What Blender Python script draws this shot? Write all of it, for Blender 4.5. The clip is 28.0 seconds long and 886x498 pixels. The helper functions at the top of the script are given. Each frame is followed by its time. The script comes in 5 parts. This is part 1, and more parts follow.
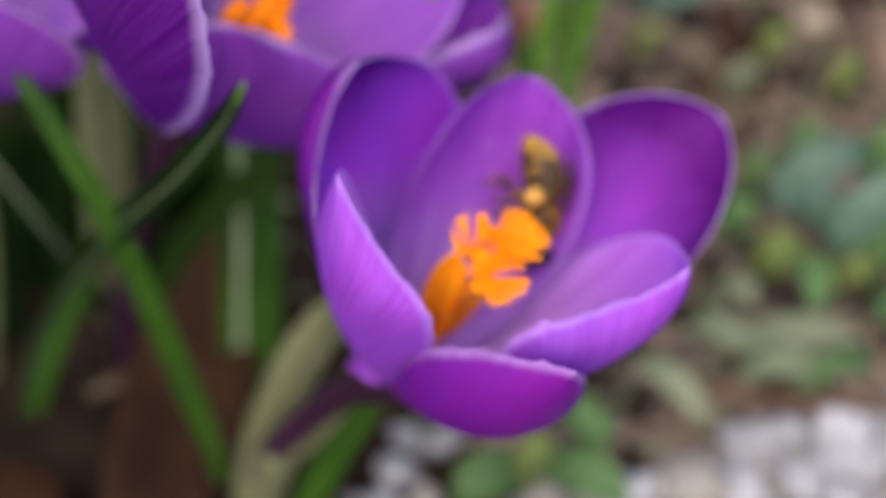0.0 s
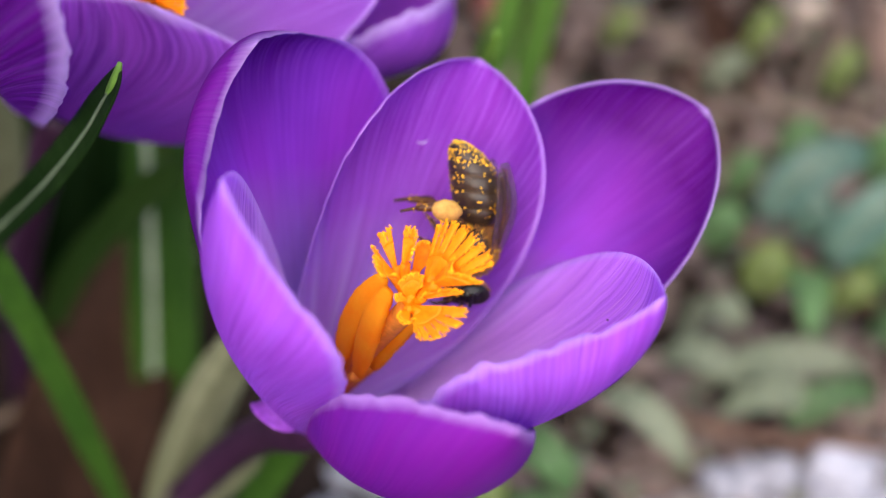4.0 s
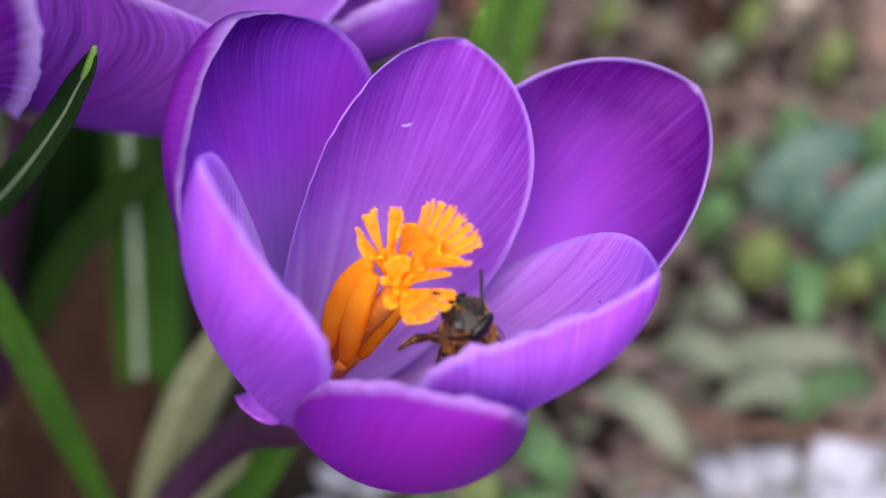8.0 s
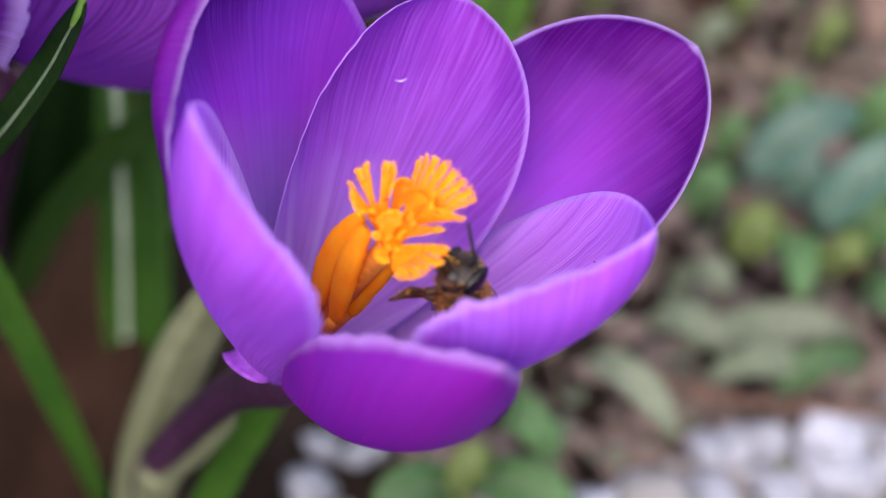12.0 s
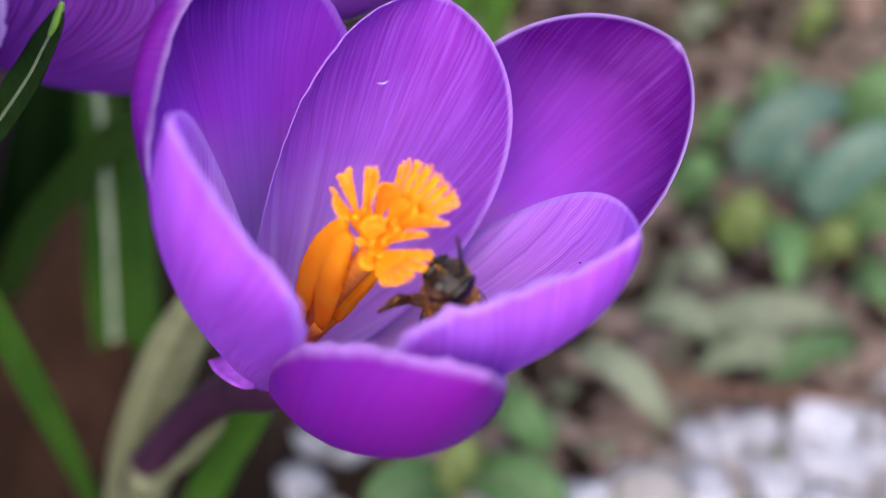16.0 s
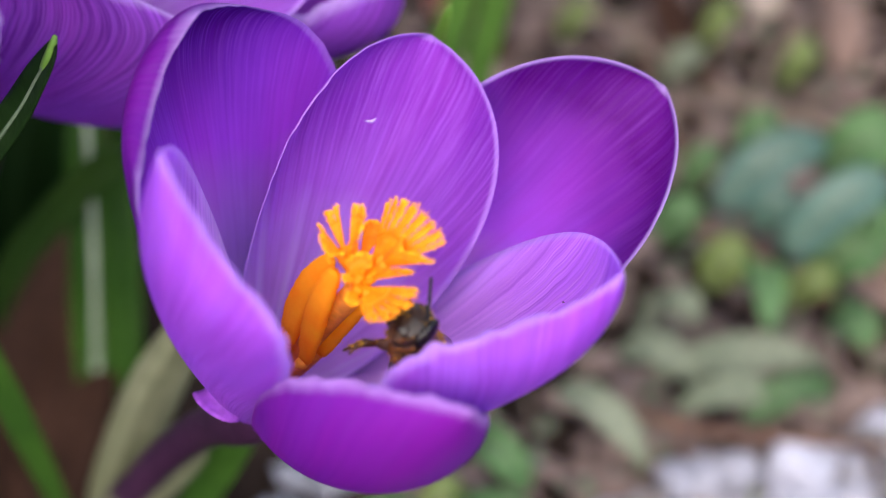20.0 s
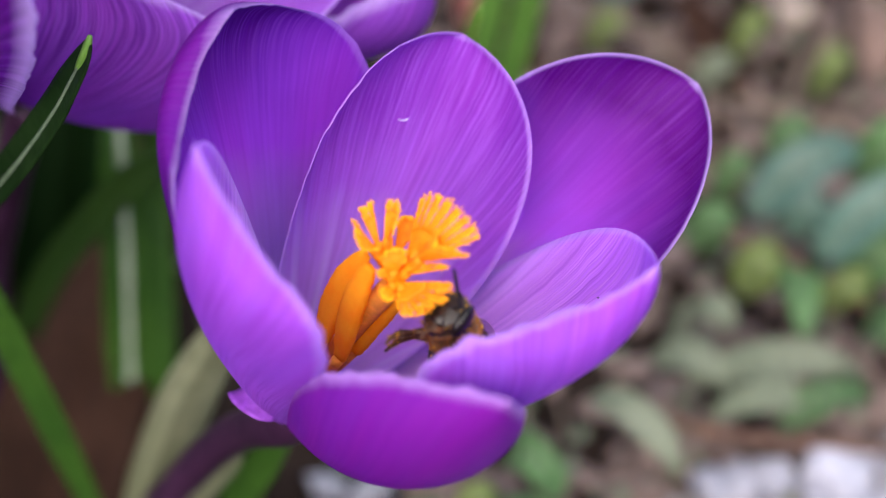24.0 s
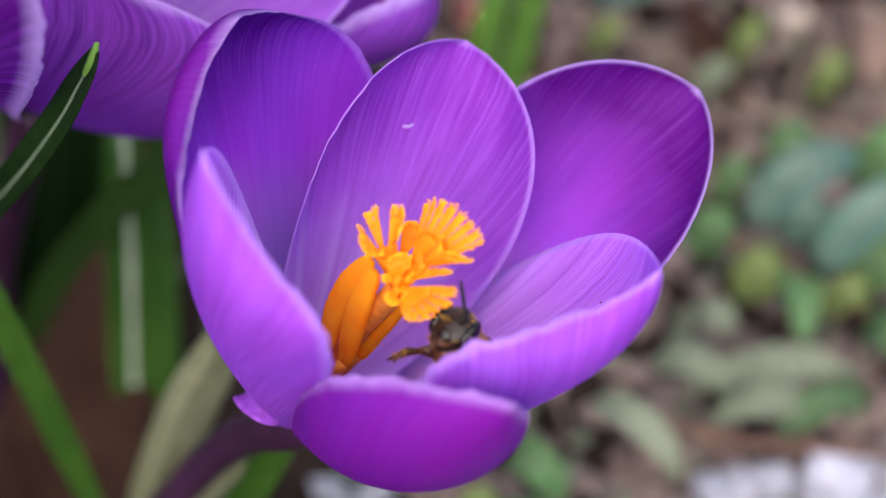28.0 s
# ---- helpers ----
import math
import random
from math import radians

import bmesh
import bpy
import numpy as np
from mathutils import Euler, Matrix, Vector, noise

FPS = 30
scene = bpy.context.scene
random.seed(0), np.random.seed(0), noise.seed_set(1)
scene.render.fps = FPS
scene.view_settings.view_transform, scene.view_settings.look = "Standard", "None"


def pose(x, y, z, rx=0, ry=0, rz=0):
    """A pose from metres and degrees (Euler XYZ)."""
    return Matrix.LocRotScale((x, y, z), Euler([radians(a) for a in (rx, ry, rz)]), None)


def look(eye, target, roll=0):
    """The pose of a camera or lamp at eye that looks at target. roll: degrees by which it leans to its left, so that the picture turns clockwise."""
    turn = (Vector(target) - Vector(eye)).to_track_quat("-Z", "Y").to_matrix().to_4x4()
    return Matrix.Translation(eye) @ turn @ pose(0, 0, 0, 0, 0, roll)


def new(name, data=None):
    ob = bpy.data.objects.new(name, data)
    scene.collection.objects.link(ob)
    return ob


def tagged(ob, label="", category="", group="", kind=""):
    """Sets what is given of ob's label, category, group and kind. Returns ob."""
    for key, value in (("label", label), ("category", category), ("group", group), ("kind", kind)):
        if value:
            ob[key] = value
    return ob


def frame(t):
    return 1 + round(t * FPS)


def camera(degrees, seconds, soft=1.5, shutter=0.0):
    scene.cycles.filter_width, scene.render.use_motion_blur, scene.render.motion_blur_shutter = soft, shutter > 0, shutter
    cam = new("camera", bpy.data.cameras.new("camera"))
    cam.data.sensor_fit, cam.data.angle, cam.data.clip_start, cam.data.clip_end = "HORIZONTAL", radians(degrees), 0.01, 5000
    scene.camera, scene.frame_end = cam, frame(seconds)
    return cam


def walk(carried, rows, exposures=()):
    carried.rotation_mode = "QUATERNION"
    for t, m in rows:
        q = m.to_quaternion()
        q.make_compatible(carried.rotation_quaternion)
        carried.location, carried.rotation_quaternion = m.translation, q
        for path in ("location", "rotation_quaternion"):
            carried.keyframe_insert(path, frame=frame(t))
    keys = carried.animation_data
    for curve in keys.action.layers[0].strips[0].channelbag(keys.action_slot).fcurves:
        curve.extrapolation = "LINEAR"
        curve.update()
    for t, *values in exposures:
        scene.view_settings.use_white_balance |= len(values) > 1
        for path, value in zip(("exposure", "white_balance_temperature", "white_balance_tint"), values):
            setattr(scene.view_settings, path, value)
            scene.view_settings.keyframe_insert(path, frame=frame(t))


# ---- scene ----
# A bee foraging in a purple crocus, seen from a hand's width away.
LENS = 28.0
cam = camera(LENS, 28.0, 1.2)
cam.data.dof.use_dof = True
cam.data.dof.focus_distance = 0.1315
cam.data.dof.aperture_fstop = 15.0

PATH = [
    (0, pose(-0.00268, -0.10079, 0.20572, 38.967, 0.980, 1.082)),
    (0.5, pose(-0.00031, -0.08977, 0.19373, 40.021, -1.087, -0.482)),
    (1, pose(0.00023, -0.08838, 0.19275, 39.215, -0.596, -0.129)),
    (1.5, pose(-0.00004, -0.08886, 0.19245, 39.485, 1.016, 1.315)),
    (2, pose(0.00003, -0.08922, 0.19275, 40.575, 0.899, 0.120)),
    (2.5, pose(0.00037, -0.08545, 0.18859, 39.714, 1.689, 1.035)),
    (3, pose(0.00047, -0.08201, 0.18492, 39.719, 0.771, 0.773)),
    (3.5, pose(0.00122, -0.08061, 0.18331, 39.103, 0.478, 0.879)),
    (5.5, pose(0.00052, -0.08103, 0.18275, 39.001, -0.096, 0.939)),
    (6, pose(0.00033, -0.08152, 0.18321, 39.155, -0.006, 1.147)),
    (6.5, pose(0.00060, -0.08171, 0.18322, 40.106, -1.226, 0.348)),
    (7, pose(0.00129, -0.08187, 0.18255, 39.721, -0.034, 1.040)),
    (7.5, pose(0.00139, -0.08102, 0.17974, 39.167, 1.090, 0.514)),
    (8, pose(0.00145, -0.08037, 0.17874, 39.572, 0.762, 0.007)),
    (8.5, pose(0.00171, -0.08045, 0.17860, 39.323, 0.212, -0.135)),
    (9, pose(0.00169, -0.08152, 0.17797, 39.589, 0.036, -0.259)),
    (9.5, pose(0.00160, -0.08139, 0.17787, 39.371, -0.123, -0.255)),
    (10, pose(0.00189, -0.08123, 0.17792, 39.286, -0.112, -0.390)),
    (10.5, pose(0.00222, -0.08045, 0.17732, 38.541, -0.011, -0.522)),
    (11, pose(0.00241, -0.08091, 0.17737, 37.629, -0.062, -0.578)),
    (11.5, pose(0.00236, -0.08038, 0.17629, 37.785, -0.190, -0.163)),
    (12, pose(0.00111, -0.08061, 0.17590, 39.057, -0.063, 0.427)),
    (12.5, pose(0.00113, -0.08108, 0.17673, 38.944, -0.720, 0.046)),
    (14.5, pose(0.00092, -0.07939, 0.17766, 38.332, -1.767, -0.693)),
    (15, pose(0.00150, -0.07993, 0.17773, 39.211, -1.856, -1.067)),
    (15.5, pose(0.00067, -0.07919, 0.17723, 38.248, 0.069, -0.820)),
    (16, pose(0.00171, -0.07891, 0.17652, 38.412, 0.398, -0.516)),
    (16.5, pose(0.00093, -0.07861, 0.17639, 38.604, -0.074, -0.556)),
    (17, pose(0.00107, -0.07805, 0.17590, 38.340, -0.015, -0.340)),
    (17.5, pose(0.00072, -0.07930, 0.17700, 38.541, 0.499, 0.393)),
    (18, pose(0.00042, -0.07953, 0.17735, 39.145, 0.125, 0.457)),
    (18.5, pose(0.00049, -0.07932, 0.17778, 39.180, -0.144, 0.241)),
    (19, pose(0.00031, -0.07960, 0.17764, 39.277, -0.232, -0.053)),
    (19.5, pose(0.00067, -0.07918, 0.17738, 39.223, -0.514, -0.344)),
    (20, pose(0.00136, -0.07957, 0.17764, 39.540, -0.688, -0.182)),
    (20.5, pose(0.00087, -0.07927, 0.17756, 39.310, -0.610, -0.204)),
    (21, pose(0.00063, -0.07916, 0.17722, 39.205, -0.248, 0.023)),
    (21.5, pose(0.00088, -0.07929, 0.17713, 39.119, -0.160, 0.168)),
    (22, pose(0.00099, -0.07944, 0.17742, 39.434, -0.040, 0.191)),
    (22.5, pose(0.00072, -0.07947, 0.17749, 39.597, 0.203, 0.505)),
    (24.5, pose(0.00103, -0.08169, 0.17598, 40.556, 0.320, 0.020)),
    (25, pose(0.00046, -0.08074, 0.17693, 39.735, 0.372, 0.403)),
    (25.5, pose(0.00069, -0.08135, 0.17649, 39.900, -0.062, -0.191)),
    (26, pose(0.00077, -0.08125, 0.17638, 39.953, -0.015, -0.371)),
    (26.5, pose(0.00072, -0.08122, 0.17667, 39.851, -0.084, -0.269)),
    (27, pose(0.00025, -0.08164, 0.17655, 40.554, -0.231, -0.330)),
    (27.5, pose(0.00034, -0.08174, 0.17659, 40.803, -0.032, -0.150)),
    (28, pose(0.00056, -0.08214, 0.17696, 40.646, 0.258, 0.052)),
]
walk(cam, PATH, [(0.0, 1.34, 7200, 4), (0.5, 1.50, 7200, 4), (1.0, 1.74, 7200, 4), (2.0, 1.62, 7050, 6), (3.0, 1.55, 6900, 8), (6.0, 1.56, 6500, 10), (28.0, 1.56, 6500, 10)])

# ---- light: a bright overcast day ----
world = bpy.data.worlds.new("sky")
scene.world = world
world.use_nodes = True
sky = world.node_tree.nodes.new("ShaderNodeTexSky")
sky.sky_type = "NISHITA"
sky.sun_disc = False
sky.sun_elevation = radians(52)
sky.sun_rotation = radians(200)
sky.air_density, sky.dust_density = 1.0, 3.0
world.node_tree.links.new(sky.outputs[0], world.node_tree.nodes["Background"].inputs[0])
world.node_tree.nodes["Background"].inputs[1].default_value = 0.15

sun_data = bpy.data.lights.new("sun", "SUN")
sun_data.energy, sun_data.angle, sun_data.color = 1.4, radians(75), (1.0, 0.96, 0.9)
sun = new("sun", sun_data)
sun.matrix_world = look((0.22, -0.28, 1.0), (0, 0, 0))

# ---- materials ----
def node(nt, kind, **inputs):
    n = nt.nodes.new(kind)
    for k, v in inputs.items():
        n.inputs[k.replace("_", " ")].default_value = v
    return n


def blank(name):
    m = bpy.data.materials.new(name)
    m.use_nodes = True
    nt = m.node_tree
    return m, nt, nt.nodes["Principled BSDF"]


def mix(nt, fac, a, b, how="MIX"):
    """Colour mix; each of fac, a, b is a socket or a value."""
    n = nt.nodes.new("ShaderNodeMix")
    n.data_type, n.blend_type = "RGBA", how
    for slot, v in ((0, fac), (6, a), (7, b)):
        if isinstance(v, bpy.types.NodeSocket):
            nt.links.new(v, n.inputs[slot])
        else:
            n.inputs[slot].default_value = v if slot == 0 else (*v, 1)
    return n.outputs[2]


def ramp(nt, src, stops):
    n = nt.nodes.new("ShaderNodeValToRGB")
    nt.links.new(src, n.inputs[0])
    el = n.color_ramp.elements
    while len(el) < len(stops):
        el.new(0.5)
    for e, (p, c) in zip(el, stops):
        e.position, e.color = p, (*c, 1) if not isinstance(c, (int, float)) else (c, c, c, 1)
    return n.outputs[0]


def coords(nt, scale=(1, 1, 1), kind="Object"):
    tc = nt.nodes.new("ShaderNodeTexCoord")
    mp = nt.nodes.new("ShaderNodeMapping")
    mp.inputs["Scale"].default_value = scale
    nt.links.new(tc.outputs[kind], mp.inputs[0])
    return mp.outputs[0]


def noise_of(nt, vec, scale, detail=3.0, rough=0.55):
    n = node(nt, "ShaderNodeTexNoise", Scale=scale, Detail=detail, Roughness=rough)
    nt.links.new(vec, n.inputs["Vector"])
    return n.outputs[0]


def bump(nt, bsdf, height, strength, distance):
    b = node(nt, "ShaderNodeBump", Strength=strength, Distance=distance)
    nt.links.new(height, b.inputs["Height"])
    nt.links.new(b.outputs[0], bsdf.inputs["Normal"])
    return b


def surface(name, dark, light, rough=0.6, coarse=120.0, fine=900.0, relief=0.4, depth=0.0004, vary=0.0, spec=0.2, metal=0.0, speck=0.55):
    """A rough natural surface: colour between two tones at two scales, with fine relief. vary: tone change from thing to thing."""
    m, nt, b = blank(name)
    v = coords(nt)
    big, small = noise_of(nt, v, coarse), noise_of(nt, v, fine, 4)
    col = mix(nt, ramp(nt, big, [(0.3, 0), (0.7, 1)]), dark, light)
    col = mix(nt, ramp(nt, small, [(0.35, 0.0), (0.7, speck)]), col, tuple(c * 0.55 for c in dark))
    if vary:
        info = nt.nodes.new("ShaderNodeObjectInfo")
        r = ramp(nt, info.outputs["Random"], [(0.0, 1 - vary), (1.0, 1.0 + vary)])
        col = mix(nt, 1.0, col, r, "MULTIPLY")
    nt.links.new(col, b.inputs["Base Color"])
    b.inputs["Roughness"].default_value = rough
    b.inputs["Specular IOR Level"].default_value = spec
    b.inputs["Metallic"].default_value = metal
    bump(nt, b, small, relief, depth)
    return m


def thin(m, amount):
    """Lets part of the light through a leaf or petal."""
    nt = m.node_tree
    b, out = nt.nodes["Principled BSDF"], nt.nodes["Material Output"]
    tr = nt.nodes.new("ShaderNodeBsdfTranslucent")
    src = b.inputs["Base Color"].links[0].from_socket
    nt.links.new(src, tr.inputs[0])
    ms = nt.nodes.new("ShaderNodeMixShader")
    ms.inputs[0].default_value = amount
    nt.links.new(b.outputs[0], ms.inputs[1])
    nt.links.new(tr.outputs[0], ms.inputs[2])
    nt.links.new(ms.outputs[0], out.inputs[0])
    return m


def petal_material(name, throat, body, tip, vein, veins=0.5, feather=0.0, fine=0.6, rim=0.6, relief=0.6, edge=(0.66, 0.46, 0.90), strong=0.5, wash=0.6, shift=0.0, rays=0.0):
    """Petal skin. UV u runs from base to tip, v across; fine veins follow the length and fan out. rim: width of the pale margin in millimetres."""
    m, nt, b = blank(name)
    tc = nt.nodes.new("ShaderNodeTexCoord")
    sep = nt.nodes.new("ShaderNodeSeparateXYZ")
    nt.links.new(tc.outputs["UV"], sep.inputs[0])
    u, v = sep.outputs[0], sep.outputs[1]

    def math_node(how, x, y, z=None):
        n = nt.nodes.new("ShaderNodeMath")
        n.operation = how
        for slot, val in enumerate((x, y, z)):
            if isinstance(val, bpy.types.NodeSocket):
                nt.links.new(val, n.inputs[slot])
            elif val is not None:
                n.inputs[slot].default_value = val
        return n.outputs[0]

    # veins leave the midline and bend outwards towards the margin
    off = math_node("SUBTRACT", v, 0.5)
    side = math_node("ABSOLUTE", off, 0.0)
    lag = math_node("MULTIPLY_ADD", side, -0.5, u)
    bow = math_node("MULTIPLY_ADD", math_node("MULTIPLY", side, side), 4.0, 0.35)
    bow = math_node("MULTIPLY_ADD", math_node("MULTIPLY", bow, u), -feather, 1.0)
    info = nt.nodes.new("ShaderNodeObjectInfo")
    own = math_node("MULTIPLY", info.outputs["Random"], 37.0)
    fan_uv = nt.nodes.new("ShaderNodeCombineXYZ")
    flat_uv = nt.nodes.new("ShaderNodeCombineXYZ")
    for slot, socket in enumerate((u, v, own)):
        nt.links.new(socket, flat_uv.inputs[slot])
    for slot, socket in enumerate((lag, math_node("MULTIPLY", off, bow), own)):
        nt.links.new(socket, fan_uv.inputs[slot])

    def streaks(su, sv, detail, rough):
        mp = nt.nodes.new("ShaderNodeMapping")
        mp.inputs["Scale"].default_value = (su, sv, 1.0)
        nt.links.new(fan_uv.outputs[0], mp.inputs[0])
        n = node(nt, "ShaderNodeTexNoise", Scale=1.0, Detail=detail, Roughness=rough, Distortion=0.1)
        nt.links.new(mp.outputs[0], n.inputs["Vector"])
        return n.outputs[0]

    streak = streaks(2.0, 125.0, 2, 0.6)
    hair = streaks(5.0, 240.0, 2, 0.55)

    def patches(su, sv, detail):
        mp = nt.nodes.new("ShaderNodeMapping")
        mp.inputs["Scale"].default_value = (su, sv, 1.0)
        nt.links.new(flat_uv.outputs[0], mp.inputs[0])
        return noise_of(nt, mp.outputs[0], 1.0, detail, 0.55)

    blotch, tint = patches(2.2, 2.8, 3), patches(1.7, 5.5, 2)
    wob = math_node("MULTIPLY_ADD", blotch, 0.3, u)
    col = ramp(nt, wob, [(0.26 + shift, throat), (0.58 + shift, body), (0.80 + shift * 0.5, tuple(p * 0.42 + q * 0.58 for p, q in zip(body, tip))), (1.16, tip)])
    # broad washes of bluer and of more magenta pigment
    col = mix(nt, ramp(nt, tint, [(0.36, 0.0), (0.62, wash)]), col, (1.18, 0.72, 0.94), "MULTIPLY")
    col = mix(nt, ramp(nt, streak, [(0.42, 0.0), (0.62, veins)]), col, vein)
    pale = tuple(min(1, c * 1.2 + 0.07) for c in body)
    col = mix(nt, ramp(nt, hair, [(0.46, 0.0), (0.66, fine)]), col, pale)
    col = mix(nt, ramp(nt, hair, [(0.30, fine * 0.75), (0.46, 0.0)]), col, vein)
    # broad pale rays out of the throat
    if rays:
        ray = math_node("MULTIPLY", ramp(nt, streaks(0.7, 21.0, 1, 0.5), [(0.46, 0.0), (0.66, rays)]), ramp(nt, u, [(0.15, 1.0), (0.6, 0.0)]))
        col = mix(nt, ray, col, (0.80, 0.64, 0.96))
    # the margin: a pale line, fading inwards over the given width, wavering and veined
    lane = nt.nodes.new("ShaderNodeUVMap")
    lane.uv_map = "Margin"
    sep2 = nt.nodes.new("ShaderNodeSeparateXYZ")
    nt.links.new(lane.outputs[0], sep2.inputs[0])
    near = math_node("MULTIPLY_ADD", math_node("SUBTRACT", hair, 0.5), -0.06 * min(1.0, rim), sep2.outputs[0])
    # wide bands also paint in the highlight along a rolled rim
    band = ramp(nt, math_node("MULTIPLY_ADD", math_node("SUBTRACT", blotch, 0.5), 0.05, near), [(0.0, strong), (0.035, strong * 0.72), (0.035 + rim * 0.1, 0.0)])
    col = mix(nt, band, col, edge)
    nt.links.new(col, b.inputs["Base Color"])
    b.inputs["Roughness"].default_value = 0.55
    b.inputs["Specular IOR Level"].default_value = 0.14
    bump(nt, b, math_node("ADD", streak, hair), relief, 0.0003)
    return thin(m, 0.56)


# inner whorl: paler; outer whorl: deeper and more magenta
PETAL_IN = petal_material("petal_inside", (0.68, 0.40, 0.96), (0.42, 0.117, 0.70), (0.28, 0.037, 0.48), (0.17, 0.015, 0.34), 0.31, 0.13, 0.32, 0.3, 0.3, strong=0.38, wash=0.35, shift=0.14, rays=0.5)
# lighter copy for two inner petals: light inside the cup put into the colour
PETAL_IN_LIT = petal_material("petal_inside_lit", (0.86, 0.60, 1.0), (0.70, 0.29, 1.0), (0.60, 0.19, 0.96), (0.29, 0.040, 0.56), 0.40, 0.13, 0.42, 0.4, 0.25, strong=0.4, wash=0.25, shift=0.14, rays=0.3)
PETAL_IN_LILAC = petal_material("petal_inside_lilac", (0.46, 0.26, 0.76), (0.38, 0.145, 0.66), (0.40, 0.125, 0.68), (0.19, 0.020, 0.40), 0.30, 0.13, 0.40, 0.35, 0.3, strong=0.5, wash=0.4, shift=0.1, rays=0.6)
PETAL_OUT = petal_material("petal_outside", (0.32, 0.084, 0.57), (0.375, 0.106, 0.65), (0.37, 0.096, 0.63), (0.17, 0.018, 0.38), 0.38, 0.13, 0.34, 0.7, 0.25, edge=(0.64, 0.42, 0.88), strong=0.6)
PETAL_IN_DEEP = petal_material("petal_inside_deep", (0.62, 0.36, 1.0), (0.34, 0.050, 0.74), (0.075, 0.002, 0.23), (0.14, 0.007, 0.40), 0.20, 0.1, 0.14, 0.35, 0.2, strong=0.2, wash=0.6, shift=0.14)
# pale base pigment, lightened further to stand for light bounced in the cup
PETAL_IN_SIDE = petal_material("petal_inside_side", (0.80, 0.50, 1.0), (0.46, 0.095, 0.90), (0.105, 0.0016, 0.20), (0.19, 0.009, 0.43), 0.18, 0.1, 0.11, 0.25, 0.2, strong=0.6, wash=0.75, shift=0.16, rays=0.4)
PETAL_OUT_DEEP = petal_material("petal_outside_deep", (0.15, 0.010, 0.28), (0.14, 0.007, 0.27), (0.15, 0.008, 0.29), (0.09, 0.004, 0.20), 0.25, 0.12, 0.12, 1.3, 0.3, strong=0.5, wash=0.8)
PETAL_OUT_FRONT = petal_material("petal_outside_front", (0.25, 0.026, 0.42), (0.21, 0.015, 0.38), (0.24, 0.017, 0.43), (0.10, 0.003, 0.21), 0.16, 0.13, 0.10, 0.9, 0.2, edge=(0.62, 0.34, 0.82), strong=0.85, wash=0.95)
PETAL_OUT_VEINED = petal_material("petal_outside_veined", (0.17, 0.020, 0.36), (0.30, 0.055, 0.55), (0.36, 0.085, 0.62), (0.09, 0.004, 0.22), 0.65, 0.07, 0.45, 1.1, 0.4, edge=(0.70, 0.50, 0.88), strong=0.8)
PETAL_OUT_PURPLE = petal_material("petal_outside_purple", (0.115, 0.008, 0.26), (0.135, 0.007, 0.28), (0.15, 0.010, 0.30), (0.04, 0.001, 0.10), 0.6, 0.5, 0.35, 1.4, 0.4, edge=(0.70, 0.50, 0.90), strong=0.9)
FOLD = thin(surface("petal_fold", (0.28, 0.05, 0.50), (0.46, 0.13, 0.72), 0.5, 300, 1500, 0.3, 0.0002), 0.4)
TUBE = surface("flower_tube", (0.016, 0.004, 0.016), (0.045, 0.013, 0.040), 0.5, 90, 600)
SHEATH = thin(surface("sheath", (0.140, 0.146, 0.077), (0.234, 0.234, 0.146), 0.5, 60, 500, 0.3), 0.3)
STIGMA = thin(surface("stigma", (0.90, 0.19, 0.002), (0.97, 0.30, 0.004), 0.55, 400, 2500, 0.5, 0.0002, speck=0.3), 0.3)
FRINGE = surface("fringe", (0.95, 0.32, 0.004), (1.0, 0.43, 0.010), 0.6, 500, 3000, 0.4, 0.0002)
ANTHER = thin(surface("anther", (1.0, 0.35, 0.008), (1.0, 0.48, 0.018), 0.85, 400, 6000, 0.35, 0.0002, speck=0.06), 0.5)
GRAINS = surface("grains", (1.0, 0.36, 0.010), (1.0, 0.48, 0.022), 0.85, 500, 3000, 0.3, 0.0001, speck=0.1)
ANTHER_DEEP = thin(surface("anther_deep", (0.74, 0.17, 0.003), (0.86, 0.24, 0.006), 0.7, 250, 2600, 0.6, 0.0002), 0.3)
STYLE = thin(surface("style", (0.85, 0.24, 0.01), (0.92, 0.36, 0.06), 0.5, 200, 1500, 0.3), 0.3)
BLADE = thin(surface("leaf_blade", (0.023, 0.066, 0.009), (0.047, 0.112, 0.014), 0.42, 60, 700, 0.3, 0.0003, 0.15, 0.25), 0.28)
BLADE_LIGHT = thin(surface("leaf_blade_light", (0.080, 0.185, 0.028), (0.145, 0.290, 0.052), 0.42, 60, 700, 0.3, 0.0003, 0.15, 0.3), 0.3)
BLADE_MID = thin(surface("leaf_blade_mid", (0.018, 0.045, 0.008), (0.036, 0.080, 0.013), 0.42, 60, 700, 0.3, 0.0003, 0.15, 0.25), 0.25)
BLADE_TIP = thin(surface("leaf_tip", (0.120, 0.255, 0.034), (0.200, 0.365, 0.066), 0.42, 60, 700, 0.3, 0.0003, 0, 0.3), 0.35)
# blade copy for the clump's inside: its shade is put into the colour
BLADE_SHADED = thin(surface("leaf_blade_shaded", (0.004, 0.013, 0.003), (0.010, 0.024, 0.006), 0.45, 60, 700, 0.3, 0.0003, 0.15, 0.06), 0.2)
MIDRIB = surface("midrib", (0.215, 0.258, 0.186), (0.330, 0.360, 0.286), 0.55, 200, 1500, 0.2)
FLECK = surface("fleck", (0.50, 0.36, 0.72), (0.66, 0.52, 0.82), 0.6, 900, 3000, 0.2)
CHAR = surface("speck_dark", (0.01, 0.006, 0.008), (0.03, 0.018, 0.02), 0.7, 900, 3000, 0.2)
